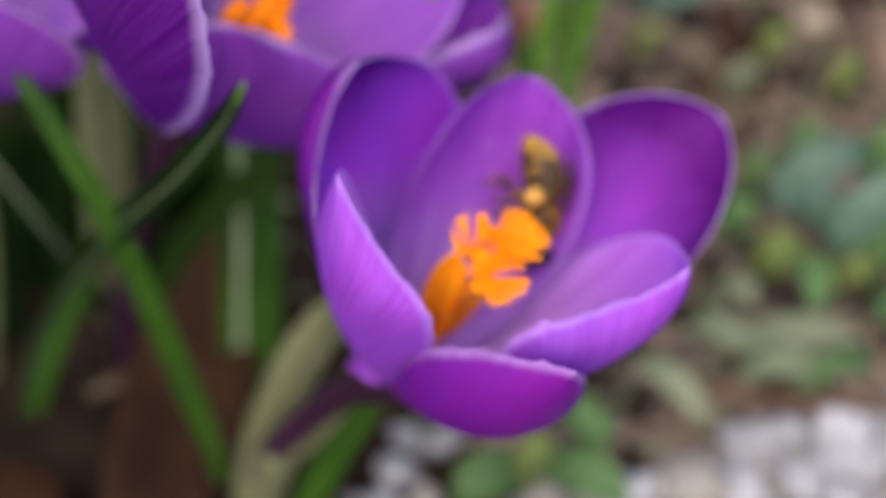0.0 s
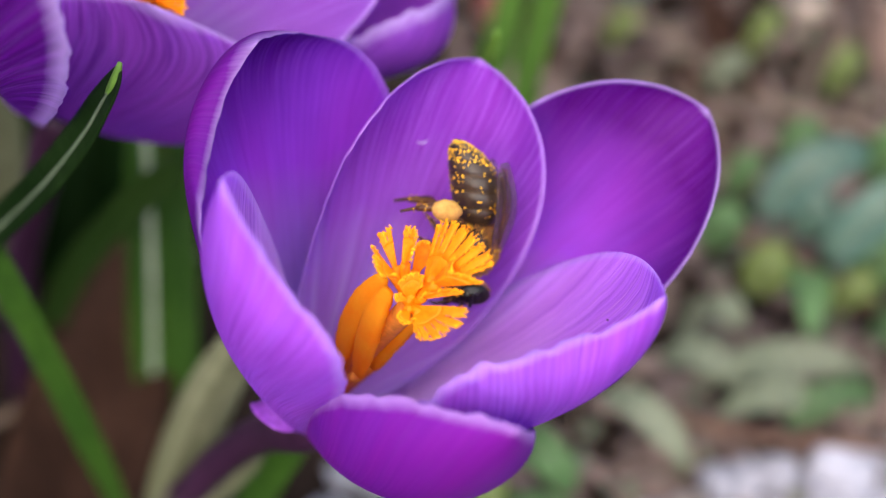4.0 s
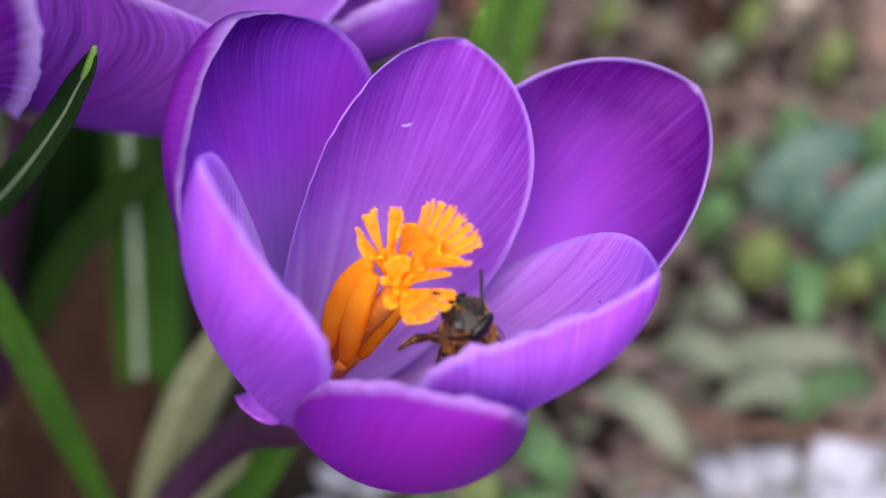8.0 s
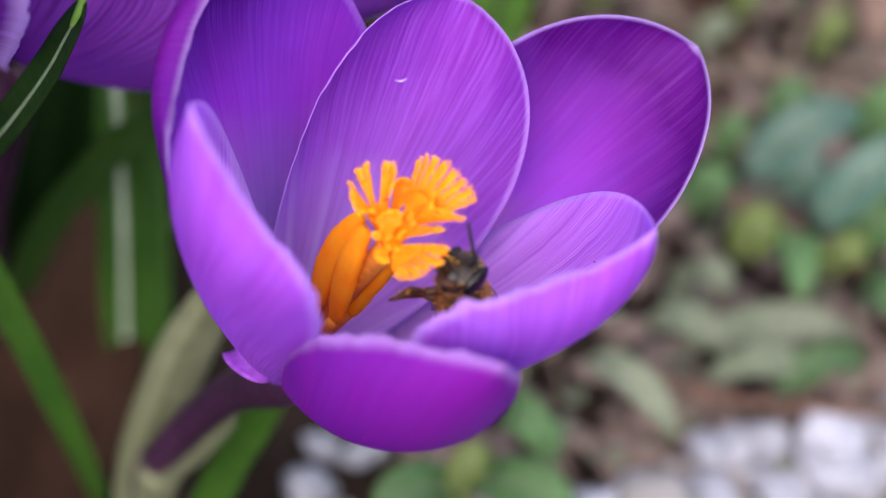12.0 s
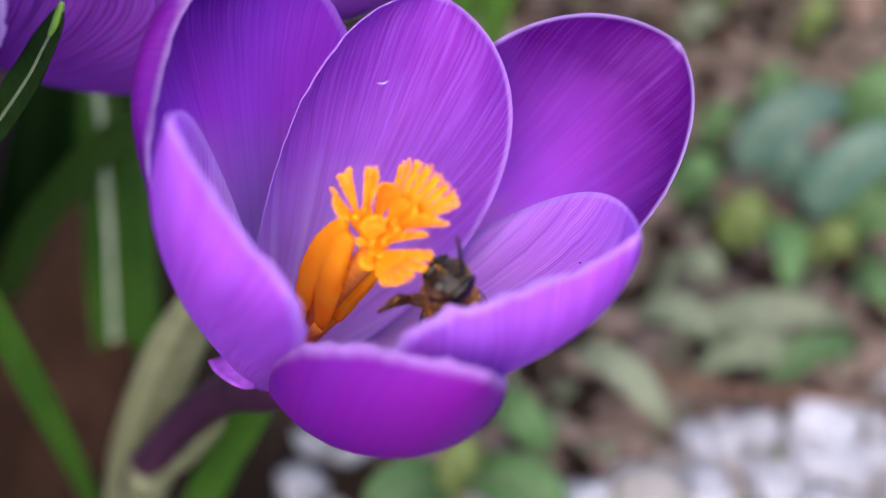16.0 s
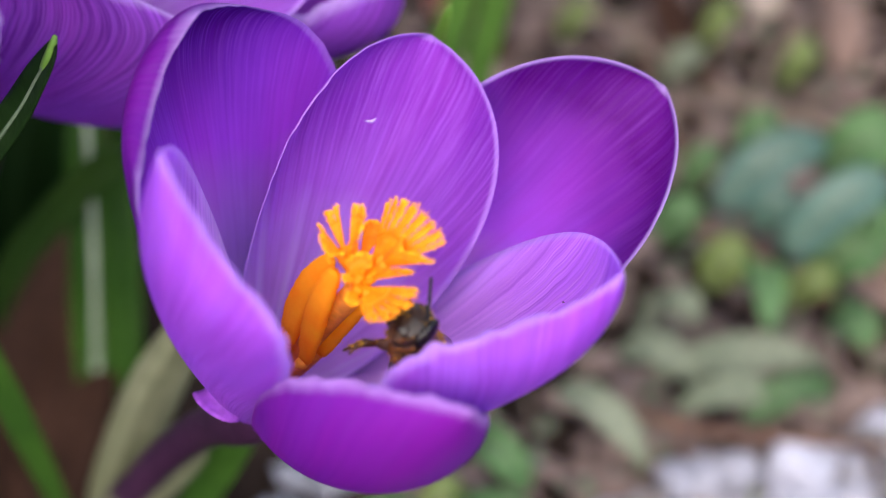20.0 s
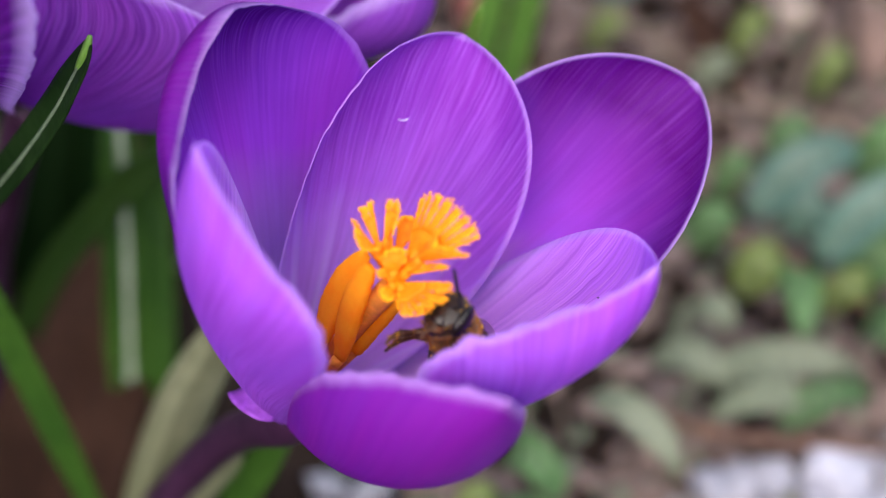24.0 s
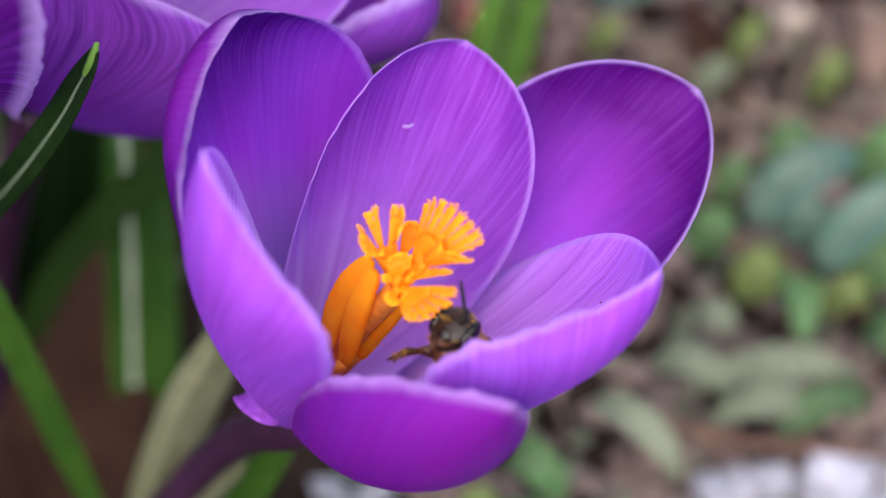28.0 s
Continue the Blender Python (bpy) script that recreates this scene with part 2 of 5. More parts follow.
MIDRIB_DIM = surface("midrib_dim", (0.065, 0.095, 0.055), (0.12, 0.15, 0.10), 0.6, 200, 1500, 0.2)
# soil tone lowered so that it carries the shade under the clump
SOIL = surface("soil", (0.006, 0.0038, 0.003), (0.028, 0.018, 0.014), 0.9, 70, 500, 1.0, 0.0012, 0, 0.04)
PEBBLE = surface("pebble", (0.230, 0.224, 0.260), (0.335, 0.322, 0.368), 0.65, 120, 900, 0.5, 0.0004, 0.2)
PEBBLE_TAN = surface("pebble_tan", (0.176, 0.156, 0.150), (0.255, 0.230, 0.228), 0.65, 120, 900, 0.5, 0.0004, 0.2)
PEBBLE_CREAM = surface("pebble_cream", (0.36, 0.29, 0.24), (0.48, 0.40, 0.34), 0.65, 120, 900, 0.4, 0.0004, 0.1)
PEBBLE_GREY = surface("pebble_grey", (0.150, 0.148, 0.172), (0.240, 0.232, 0.262), 0.65, 120, 900, 0.5, 0.0004, 0.2)
# darkened below its own brown: shade of the blades overhead is painted in
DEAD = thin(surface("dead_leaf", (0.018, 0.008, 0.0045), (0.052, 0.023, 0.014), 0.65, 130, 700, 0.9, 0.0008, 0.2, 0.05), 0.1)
STRAW = surface("straw", (0.088, 0.062, 0.045), (0.155, 0.113, 0.085), 0.7, 80, 700, 0.5, 0.0005, 0.25)
LITTER = surface("litter", (0.118, 0.078, 0.067), (0.245, 0.174, 0.149), 0.75, 60, 700, 0.6, 0.0005, 0.3)
# large fallen leaf, likewise darkened for the clump's shade
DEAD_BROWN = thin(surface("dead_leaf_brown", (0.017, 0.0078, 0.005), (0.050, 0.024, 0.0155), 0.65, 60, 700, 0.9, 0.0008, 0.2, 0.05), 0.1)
DEAD_TAN = thin(surface("dead_leaf_tan", (0.12, 0.072, 0.055), (0.21, 0.135, 0.105), 0.65, 130, 700, 0.6, 0.0008, 0.2), 0.15)
BARK = surface("bark", (0.072, 0.033, 0.022), (0.144, 0.077, 0.049), 0.75, 100, 800, 0.8, 0.0006, 0.2)
HERB = thin(surface("herb_leaf", (0.050, 0.104, 0.036), (0.094, 0.178, 0.064), 0.5, 90, 700, 0.3, 0.0003, 0.2), 0.3)
HERB_BLUE = thin(surface("herb_leaf_bluish", (0.036, 0.078, 0.058), (0.072, 0.132, 0.098), 0.42, 70, 600, 0.3, 0.0003, 0.15, 0.35), 0.2)
HERB_PALE = thin(surface("herb_leaf_pale", (0.115, 0.138, 0.086), (0.190, 0.200, 0.138), 0.55, 80, 600, 0.3, 0.0003, 0.15), 0.25)
HERB_LIME = thin(surface("herb_leaf_lime", (0.092, 0.128, 0.030), (0.165, 0.200, 0.058), 0.5, 80, 600, 0.3, 0.0003, 0.15), 0.3)
PINK = thin(surface("pink_bud", (0.5, 0.15, 0.13), (0.7, 0.32, 0.27), 0.5, 150, 900), 0.2)

# ---- mesh tools; lengths in millimetres ----
MM = 0.001
ORIGIN = {}


def thing(name, at, label, category, group=""):
    """An Empty at the base of a thing; at in millimetres."""
    ob = tagged(new(name), label, category, group)
    ob.empty_display_size = 0.005
    ob.location = Vector(at) * MM
    ORIGIN[ob] = Vector(at)
    return ob


def mesh_of(name, verts, faces, mats, slots=None, uv=None, uv2=None, smooth=True):
    me = bpy.data.meshes.new(name)
    me.from_pydata([tuple(c * MM for c in v) for v in verts], [], faces)
    for m in mats if isinstance(mats, (list, tuple)) else [mats]:
        me.materials.append(m)
    if slots is not None:
        me.polygons.foreach_set("material_index", slots)
    for title, table in (("UVMap", uv), ("Margin", uv2)):
        if table is not None:
            layer = me.uv_layers.new(name=title)
            idx = np.empty(len(me.loops), dtype=np.int32)
            me.loops.foreach_get("vertex_index", idx)
            layer.data.foreach_set("uv", np.asarray(table, dtype=np.float32)[idx].ravel())
    if smooth:
        me.polygons.foreach_set("use_smooth", [True] * len(me.polygons))
    me.update()
    return me


def part(name, geo, mat, parent, label="", **kw):
    """One mesh under a thing or a part; geo is (verts, faces) in the world's millimetres, or in the thing's own for a thing at the origin."""
    verts, faces = geo[:2]
    o = ORIGIN.get(parent, Vector((0, 0, 0)))
    ob = new(name, mesh_of(name, [Vector(v) - o for v in verts], faces, mat, **kw))
    ob.parent = parent
    ORIGIN[ob] = o
    if label:
        tagged(ob, label)
    return ob


def curve_points(pts, n):
    """n points and tangents on a smooth curve through pts."""
    p = [Vector(q) for q in pts]
    if len(p) == 2:
        p = [p[0], p[0].lerp(p[1], 0.5), p[1]]
    ext = [2 * p[0] - p[1]] + p + [2 * p[-1] - p[-2]]
    out = []
    for k in range(n):
        s = k / (n - 1) * (len(p) - 1)
        i = min(int(s), len(p) - 2)
        f = s - i
        a, b, c, d = ext[i:i + 4]
        out.append(0.5 * (2 * b + (c - a) * f + (2 * a - 5 * b + 4 * c - d) * f * f + (3 * b - a - 3 * c + d) * f ** 3))
    tan = [(out[min(k + 1, n - 1)] - out[max(k - 1, 0)]).normalized() for k in range(n)]
    return out, tan


def tube(pts, radius, n=12, around=8, section=None, rough=0.0, seed=0):
    """A closed tube along a smooth curve; radius is a function of 0..1, section of the angle."""
    c, t = curve_points(pts, n)
    side = t[0].orthogonal().normalized()
    verts, faces = [], []
    for k in range(n):
        side = (side - side.dot(t[k]) * t[k]).normalized()
        up = t[k].cross(side)
        r = radius(k / (n - 1)) if callable(radius) else radius
        for j in range(around):
            a = 2 * math.pi * j / around
            q = r * (section(a) if section else 1)
            w = c[k] + (side * math.cos(a) + up * math.sin(a)) * q
            if rough:
                w += (w - c[k]).normalized() * rough * noise.noise(w * 1.7 + Vector((seed, 0, 0)))
            verts.append(w)
    for k in range(n - 1):
        for j in range(around):
            a, b = k * around + j, k * around + (j + 1) % around
            faces.append((a, b, b + around, a + around))
    faces.append(tuple(range(around))[::-1])
    faces.append(tuple(range((n - 1) * around, n * around)))
    return verts, faces


def sheet(pts, width, up, n=16, across=7, fold=0.15, thick=0.35, wave=0.0, seed=0, twist=0.0):
    """A leaf-like closed strip along a curve: width a function of 0..1 (half width), folded along the middle, with thickness."""
    c, t = curve_points(pts, n)
    rng = random.Random(seed)
    ph = rng.random() * 6
    top, bot, faces = [], [], []
    for k in range(n):
        s = k / (n - 1)
        u = Vector(up)
        if twist:
            u = Matrix.Rotation(twist * s, 3, t[k]) @ u
        side = t[k].cross(u).normalized()
        nor = side.cross(t[k]).normalized()
        w = max(width(s), 0.03)
        for j in range(across):
            v = j / (across - 1) * 2 - 1
            h = fold * w * (abs(v) ** 1.4) + wave * w * math.sin(s * 9 + ph + v * 2) * abs(v)
            edge = thick * (0.5 - 0.38 * abs(v) ** 3)
            q = c[k] + side * (w * v) + nor * h
            top.append(q + nor * edge)
            bot.append(q - nor * edge)
    m = n * across
    for k in range(n - 1):
        for j in range(across - 1):
            a = k * across + j
            faces.append((a, a + 1, a + across + 1, a + across))
            faces.append((m + a, m + a + across, m + a + across + 1, m + a + 1))
        a, b = k * across, k * across + across - 1
        faces.append((a, a + across, m + a + across, m + a))
        faces.append((b, m + b, m + b + across, b + across))
    for k in (0, n - 1):
        a = k * across
        for j in range(across - 1):
            f = (a + j, m + a + j, m + a + j + 1, a + j + 1)
            faces.append(f if k == 0 else f[::-1])
    return top + bot, faces


def ball(centre, r, seg=12, rings=8, shape=None):
    """An ellipsoid; r is one radius or three; shape may move each unit point."""
    r = Vector(r) if not isinstance(r, (int, float)) else Vector((r, r, r))
    verts, faces = [], []
    for i in range(rings + 1):
        a = math.pi * i / rings
        for j in range(seg):
            b = 2 * math.pi * j / seg
            p = Vector((math.cos(a), math.sin(a) * math.cos(b), math.sin(a) * math.sin(b)))
            if shape:
                p = shape(p)
            verts.append(Vector(centre) + Vector((p.x * r.x, p.y * r.y, p.z * r.z)))
    for i in range(rings):
        for j in range(seg):
            a, b = i * seg + j, i * seg + (j + 1) % seg
            faces.append((a, b, b + seg, a + seg))
    return verts, faces


def joined(geos):
    verts, faces = [], []
    for v, f in geos:
        o = len(verts)
        verts += list(v)
        faces += [tuple(i + o for i in q) for q in f]
    return verts, faces


# ---- the ground ----
def ground_height(x, y):
    """Lumpy soil, in millimetres."""
    p = Vector((x, y, 0))
    far = math.hypot(x, y)
    h = 2.6 * noise.noise(p * 0.03) + 1.5 * noise.noise(p * 0.11) + 0.7 * noise.noise(p * 0.35)
    return h * max(0.0, 1 - max(0.0, far - 250) / 600)


def build_ground():
    n = 220
    line = [math.copysign(260 * abs(s) + 60000 * max(0, abs(s) - 0.8) ** 3 * 125, s) for s in np.linspace(-1, 1, n)]
    verts = [(x, y + 40, ground_height(x, y + 40) - 1.0) for y in line for x in line]
    faces = [(j * n + i, j * n + i + 1, (j + 1) * n + i + 1, (j + 1) * n + i) for j in range(n - 1) for i in range(n - 1)]
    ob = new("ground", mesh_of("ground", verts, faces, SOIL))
    tagged(ob, "dark brown lumpy garden soil with litter", "ground", "", "structure")


build_ground()

# ---- crocus flowers ----
def petal_rows(nu):
    """Steps from the base to the tip, closer towards the tip."""
    return 1 - (1 - np.linspace(0, 1, nu)) ** 1.6


def petal_grid(azimuth, swing, lean, lean_1, lean_2, tip_lean, length, half_width, rise, blunt, cup, cup_1, roll_a, roll_b, twist, foot, shift, nu=92, nv=37, ripple=0.0, seed=0, wavy=0):
    """Points of a petal in its flower's space (z along the flower's axis). It leaves the throat at an angle to the axis, leans on along its length,
    and is cupped across, with rolled edges; swing and shift bend it sideways."""
    u = petal_rows(nu)
    th = lean + lean_1 * u + lean_2 * u * u + tip_lean * np.maximum(0, u - 0.7) ** 2 / 0.09
    az = azimuth + swing * u
    zero = 0 * az
    er, et = np.stack([np.cos(az), np.sin(az), zero], 1), np.stack([-np.sin(az), np.cos(az), zero], 1)
    e3 = np.array([0, 0, 1.0])
    along = np.cos(th)[:, None] * e3 + np.sin(th)[:, None] * er
    inward = -np.cos(th)[:, None] * er + np.sin(th)[:, None] * e3
    spine = np.concatenate([np.zeros((1, 3)), np.cumsum((along[1:] + along[:-1]) / 2 * length * np.diff(u)[:, None], 0)]) + er[0] * foot
    g = lambda x: x ** rise * np.sqrt(np.maximum(1e-9, 1 - x ** blunt))
    w = half_width * (0.07 * (1 - u) + g(u) / g(np.linspace(0, 1, 101)).max() * (1 - 0.07 * (1 - u)))
    w = w * np.sqrt(np.maximum(0, 1 - u ** (4 * blunt))) * np.minimum(1, 0.4 + 4.5 * u) + 0.02
    c, s = np.cos(twist * u)[:, None], np.sin(twist * u)[:, None]
    et, inward = et * c + inward * s, inward * c - et * s
    v = np.linspace(-1, 1, nv)
    bend = (cup + cup_1 * u)[:, None] * v[None] + np.where(v < 0, -roll_a, roll_b)[None] * (np.maximum(0, np.abs(v) - 0.55) / 0.45)[None] ** 2 * np.minimum(1, u * 2)[:, None]
    ca, sa, dv = np.cos(bend), np.sin(bend), v[1] - v[0]
    x = np.concatenate([np.zeros((nu, 1)), np.cumsum((ca[:, 1:] + ca[:, :-1]) / 2 * dv, 1)], 1)
    y = np.concatenate([np.zeros((nu, 1)), np.cumsum((sa[:, 1:] + sa[:, :-1]) / 2 * dv, 1)], 1)
    x -= x[:, nv // 2:nv // 2 + 1]
    y -= y[:, nv // 2:nv // 2 + 1]
    grid = spine[:, None] + et[:, None] * (w[:, None] * (x + shift * u[:, None] ** 2))[..., None] + inward[:, None] * (w[:, None] * y)[..., None]
    if ripple:
        # waves run along the margin, in the petal's surface and across it
        rng = np.random.default_rng(seed)
        across = et[:, None] * ca[..., None] + inward[:, None] * sa[..., None]
        out = inward[:, None] * ca[..., None] - et[:, None] * sa[..., None]
        for side in ((wavy,) if wavy else (-1, 1)):
            rim = grid[:, 0 if side < 0 else -1]
            arc = np.concatenate([[0], np.cumsum(np.linalg.norm(np.diff(rim, axis=0), axis=1))])
            a, b, c = rng.uniform(0, 6, 3)
            wave = ripple * (0.6 * np.sin(arc * 0.85 + a) + 0.5 * np.sin(arc * 1.9 + b) + 0.4 * np.sin(arc * 3.3 + c))
            push = (wave * np.clip((u - 0.36) * 4, 0, 1) * np.minimum(1, (1 - u) * 40))[:, None] * np.maximum(0, v * side)[None] ** 8
            grid = grid + push[..., None] * (0.75 * side * across + 0.6 * out)
    return grid


def petal(parent, origin, axes, thick=0.26, label="", skins=None, spread=1.15, **spec):
    """A petal as a closed thin shell with an inner and an outer skin."""
    g = petal_grid(**spec)
    nu, nv = g.shape[:2]
    du, dv = np.gradient(g, axis=0), np.gradient(g, axis=1)
    nor = np.cross(dv, du)
    nor /= np.linalg.norm(nor, axis=2, keepdims=True) + 1e-9
    uu, vv = np.meshgrid(petal_rows(nu), np.linspace(-1, 1, nv), indexing="ij")
    t = thick * (1 - 0.75 * np.maximum(np.abs(vv) ** 6, uu ** 10))[..., None] / 2
    grid = np.concatenate([(g - nor * t).reshape(-1, 3), (g + nor * t).reshape(-1, 3)])
    verts = np.array(origin) + grid @ np.array(axes)
    m = nu * nv
    faces, slots = [], []
    for i in range(nu - 1):
        for j in range(nv - 1):
            a = i * nv + j
            faces += [(a, a + 1, a + nv + 1, a + nv), (m + a, m + a + nv, m + a + nv + 1, m + a + 1)]
            slots += [0, 1]
    for i in range(nu - 1):
        for a, b in ((i * nv, (i + 1) * nv), ((i + 1) * nv + nv - 1, i * nv + nv - 1)):
            faces.append((a, b, m + b, m + a)); slots.append(0)
    for j in range(nv - 1):
        a = (nu - 1) * nv + j
        faces.append((a, a + 1, m + a + 1, m + a)); slots.append(0)
    # which side looks at the flower's axis: the one that the cup is hollow to
    width = np.linalg.norm(np.diff(g, axis=1), axis=2).sum(1)[:, None] / 2
    length = np.linalg.norm(np.diff(g[:, nv // 2], axis=0), axis=1).sum()
    margin = np.minimum(width * (1 - np.abs(vv)), length * (1 - uu)) / 10
    # vein lanes fan out from the base and so run out into the margin
    lanes = vv * width / width.max() / (uu + 0.10) ** spread * 0.72 ** spread
    uv = np.concatenate([np.stack([uu, lanes / 2 + 0.5], 2).reshape(-1, 2)] * 2)
    lane = np.concatenate([np.stack([margin, uu], 2).reshape(-1, 2)] * 2)
    inner_first = float(((nor[nu // 2, nv // 2]) @ (np.array([0, 0, g[nu // 2, nv // 2, 2]]) - g[nu // 2, nv // 2]))) < 0
    mats = list(skins) if inner_first else list(skins)[::-1]
    return part("petal", (verts.tolist(), faces), mats, parent, label, slots=slots, uv=uv, uv2=lane)


AXES_1 = [(0.9268, 0.0457, -0.3727), (0.0, 0.9926, 0.1216), (0.3754, -0.1127, 0.9200)]
THROAT_1 = (-12.66, 3.17, 55.43)
AXES_2 = [(0.8928, 0.1617, -0.4204), (-0.005, 0.9368, 0.3498), (0.4504, -0.3103, 0.8372)]
THROAT_2 = (-37.12, 31.39, 62.68)

PETAL_A = dict(azimuth=2.350, swing=0.089, lean=0.695, lean_1=0.057, lean_2=-0.163, tip_lean=-1.601, length=39.222, half_width=15.455, rise=0.624, blunt=2.507, cup=1.397, cup_1=-0.362, roll_a=-0.168, roll_b=-0.383, twist=0.286, foot=1.791, shift=0.209)
PETAL_B = dict(azimuth=1.286, swing=0.135, lean=0.465, lean_1=0.017, lean_2=0.416, tip_lean=0.275, length=34.349, half_width=10.848, rise=0.684, blunt=2.928, cup=1.087, cup_1=0.176, roll_a=-0.093, roll_b=0.341, twist=0.037, foot=1.873, shift=0.066)
PETAL_C = dict(azimuth=0.637, swing=0.098, lean=0.908, lean_1=-0.420, lean_2=-0.236, tip_lean=0.826, length=42.198, half_width=11.317, rise=0.747, blunt=3.440, cup=0.838, cup_1=0.216, roll_a=-0.018, roll_b=0.187, twist=0.007, foot=2.143, shift=-0.026)
PETAL_D = dict(azimuth=-0.381, swing=-0.095, lean=0.601, lean_1=-0.386, lean_2=-0.103, tip_lean=-0.841, length=43.542, half_width=14.315, rise=0.811, blunt=1.687, cup=0.975, cup_1=0.316, roll_a=0.255, roll_b=-0.368, twist=-0.402, foot=2.182, shift=-0.365)
PETAL_E = dict(azimuth=-1.216, swing=-0.494, lean=0.651, lean_1=0.563, lean_2=-1.632, tip_lean=0.218, length=42.582, half_width=12.195, rise=1.001, blunt=0.903, cup=1.616, cup_1=-0.174, roll_a=-0.395, roll_b=0.175, twist=-0.013, foot=0.518, shift=-0.188)
PETAL_F = dict(azimuth=3.286, swing=0.054, lean=0.599, lean_1=0.037, lean_2=-0.401, tip_lean=-0.670, length=42.806, half_width=11.680, rise=0.736, blunt=2.142, cup=1.282, cup_1=-0.032, roll_a=-0.374, roll_b=0.067, twist=0.413, foot=1.038, shift=0.664)
PETAL_C2 = dict(azimuth=0.828, swing=-0.171, lean=0.610, lean_1=-0.010, lean_2=0.144, tip_lean=0.301, length=41.196, half_width=13.503, rise=0.765, blunt=3.338, cup=0.841, cup_1=-0.107, roll_a=-0.007, roll_b=0.000, twist=-0.019, foot=0.6, shift=0.084)
PETAL_B2 = dict(PETAL_A, azimuth=1.75, lean=0.85, cup=0.9)
PETAL_D2 = dict(azimuth=0.396, swing=0.016, lean=0.889, lean_1=0.120, lean_2=0.216, tip_lean=-0.070, length=36.994, half_width=13.541, rise=0.862, blunt=4.264, cup=1.512, cup_1=0.874, roll_a=0.322, roll_b=-0.058, twist=-0.500, foot=2.298, shift=-0.606)
PETAL_E2 = dict(azimuth=-1.805, swing=0.065, lean=0.586, lean_1=-0.670, lean_2=-0.709, tip_lean=0.234, length=29.752, half_width=14.622, rise=0.535, blunt=3.374, cup=0.330, cup_1=0.206, roll_a=0.096, roll_b=0.095, twist=0.026, foot=-1.219, shift=0.518)
PETAL_F2 = dict(azimuth=3.221, swing=0.934, lean=0.528, lean_1=0.259, lean_2=-0.987, tip_lean=-0.644, length=61.021, half_width=12.267, rise=0.986, blunt=1.271, cup=1.118, cup_1=-0.673, roll_a=-0.095, roll_b=-0.207, twist=0.151, foot=1.192, shift=0.020)

FACE = Vector((0.0, -0.643, 0.766))


def fan(parent, base, ends, slits, seed, label, lift=0.7, fork=None):
    """A stigma lobe: a thin flaring sheet from a narrow foot, slit into strap-like fingers with ragged, grainy ends.
    ends: the corners of the fingers along the outer edge; slits: how far out each finger begins."""
    rng = random.Random(seed)
    base = Vector(base)
    m = 6
    arc, _ = curve_points(ends, m * (len(ends) - 1) + 1)

    def spot(e, q, off=0.0):
        return base.lerp(e, q) + FACE * (lift * math.sin(q * 2.6) + off)

    def shell(grid):
        """A closed thin sheet over a grid of points, rows outwards."""
        n, w = len(grid), len(grid[0])
        verts = [p + FACE * 0.07 for row in grid for p in row] + [p - FACE * 0.07 for row in grid for p in row]
        h, faces = n * w, []
        for i in range(n - 1):
            for j in range(w - 1):
                a = i * w + j
                faces += [(a, a + 1, a + w + 1, a + w), (h + a, h + a + w, h + a + w + 1, h + a + 1)]
            a, b = i * w, i * w + w - 1
            faces += [(a, a + w, h + a + w, h + a), (b, h + b, h + b + w, b + w)]
        for j in range(w - 1):
            a = (n - 1) * w + j
            faces += [(a, a + 1, h + a + 1, h + a), (j, h + j, h + j + 1, j + 1)]
        return verts, faces

    inner = min(slits)
    body = [shell([[spot(e, 0.04 + (inner - 0.04) * r / 6) for e in arc] for r in range(7)])]
    if fork is not None:
        fork = Vector(fork)
        body.append(tube([fork - FACE * 0.3, fork.lerp(base, 0.6) - FACE * 0.1, base.lerp(arc[len(arc) // 2], 0.3) + FACE * lift * 0.5], lambda s: 0.5 - 0.12 * s, 8, 10))
    lobe = part("stigma_lobe", joined(body), STIGMA, parent, label)
    dust = []
    for k, slit in enumerate(slits):
        cols = arc[k * m:(k + 1) * m + 1]
        tips = [1 + rng.uniform(-0.07, 0.05) for _ in cols]
        rows = []
        for r in range(7):
            f = r / 6
            open_by = 0.0 if slit > 0.84 else 0.15 * max(0.0, (inner + (1 - inner) * f - slit) / (1 - slit))
            row = []
            for j in range(len(cols)):
                g = (j / m - 0.5) * (1 - 2 * open_by) + 0.5
                i = min(int(g * m), m - 1)
                e = cols[i].lerp(cols[i + 1], g * m - i)
                q = inner - 0.02 + (tips[j] - inner + 0.02) * f
                row.append(spot(e, q, 0.12 * math.sin(math.pi * j / m) * f + rng.uniform(-0.05, 0.05) * f))
            rows.append(row)
        part("stigma_finger", shell(rows), STIGMA, lobe)
        edge = rows[-1] + [r[0] for r in rows[3:]] + [r[-1] for r in rows[3:]]
        for p, q in zip(edge, edge[1:]):
            for _ in range(3):
                if (q - p).length < 1.5:
                    c = p.lerp(q, rng.random()) + Vector([rng.gauss(0, 0.05) for _ in range(3)])
                    dust.append(ball(c, rng.uniform(0.035, 0.085), 5, 4))
    tagged(part("fringe", joined(dust), FRINGE, lobe, "ragged yellow-orange fringe"), kind="stuff")
    return lobe


def anther(pts, r, seed):
    return tube(pts, lambda s: r * (0.35 + 0.65 * math.sin(math.pi * min(1, max(0.04, s * 0.97 + 0.02))) ** 0.55), 26, 16,
                lambda a: 1 - 0.30 * math.cos(2 * a) + 0.06 * math.cos(6 * a), 0.10, seed)


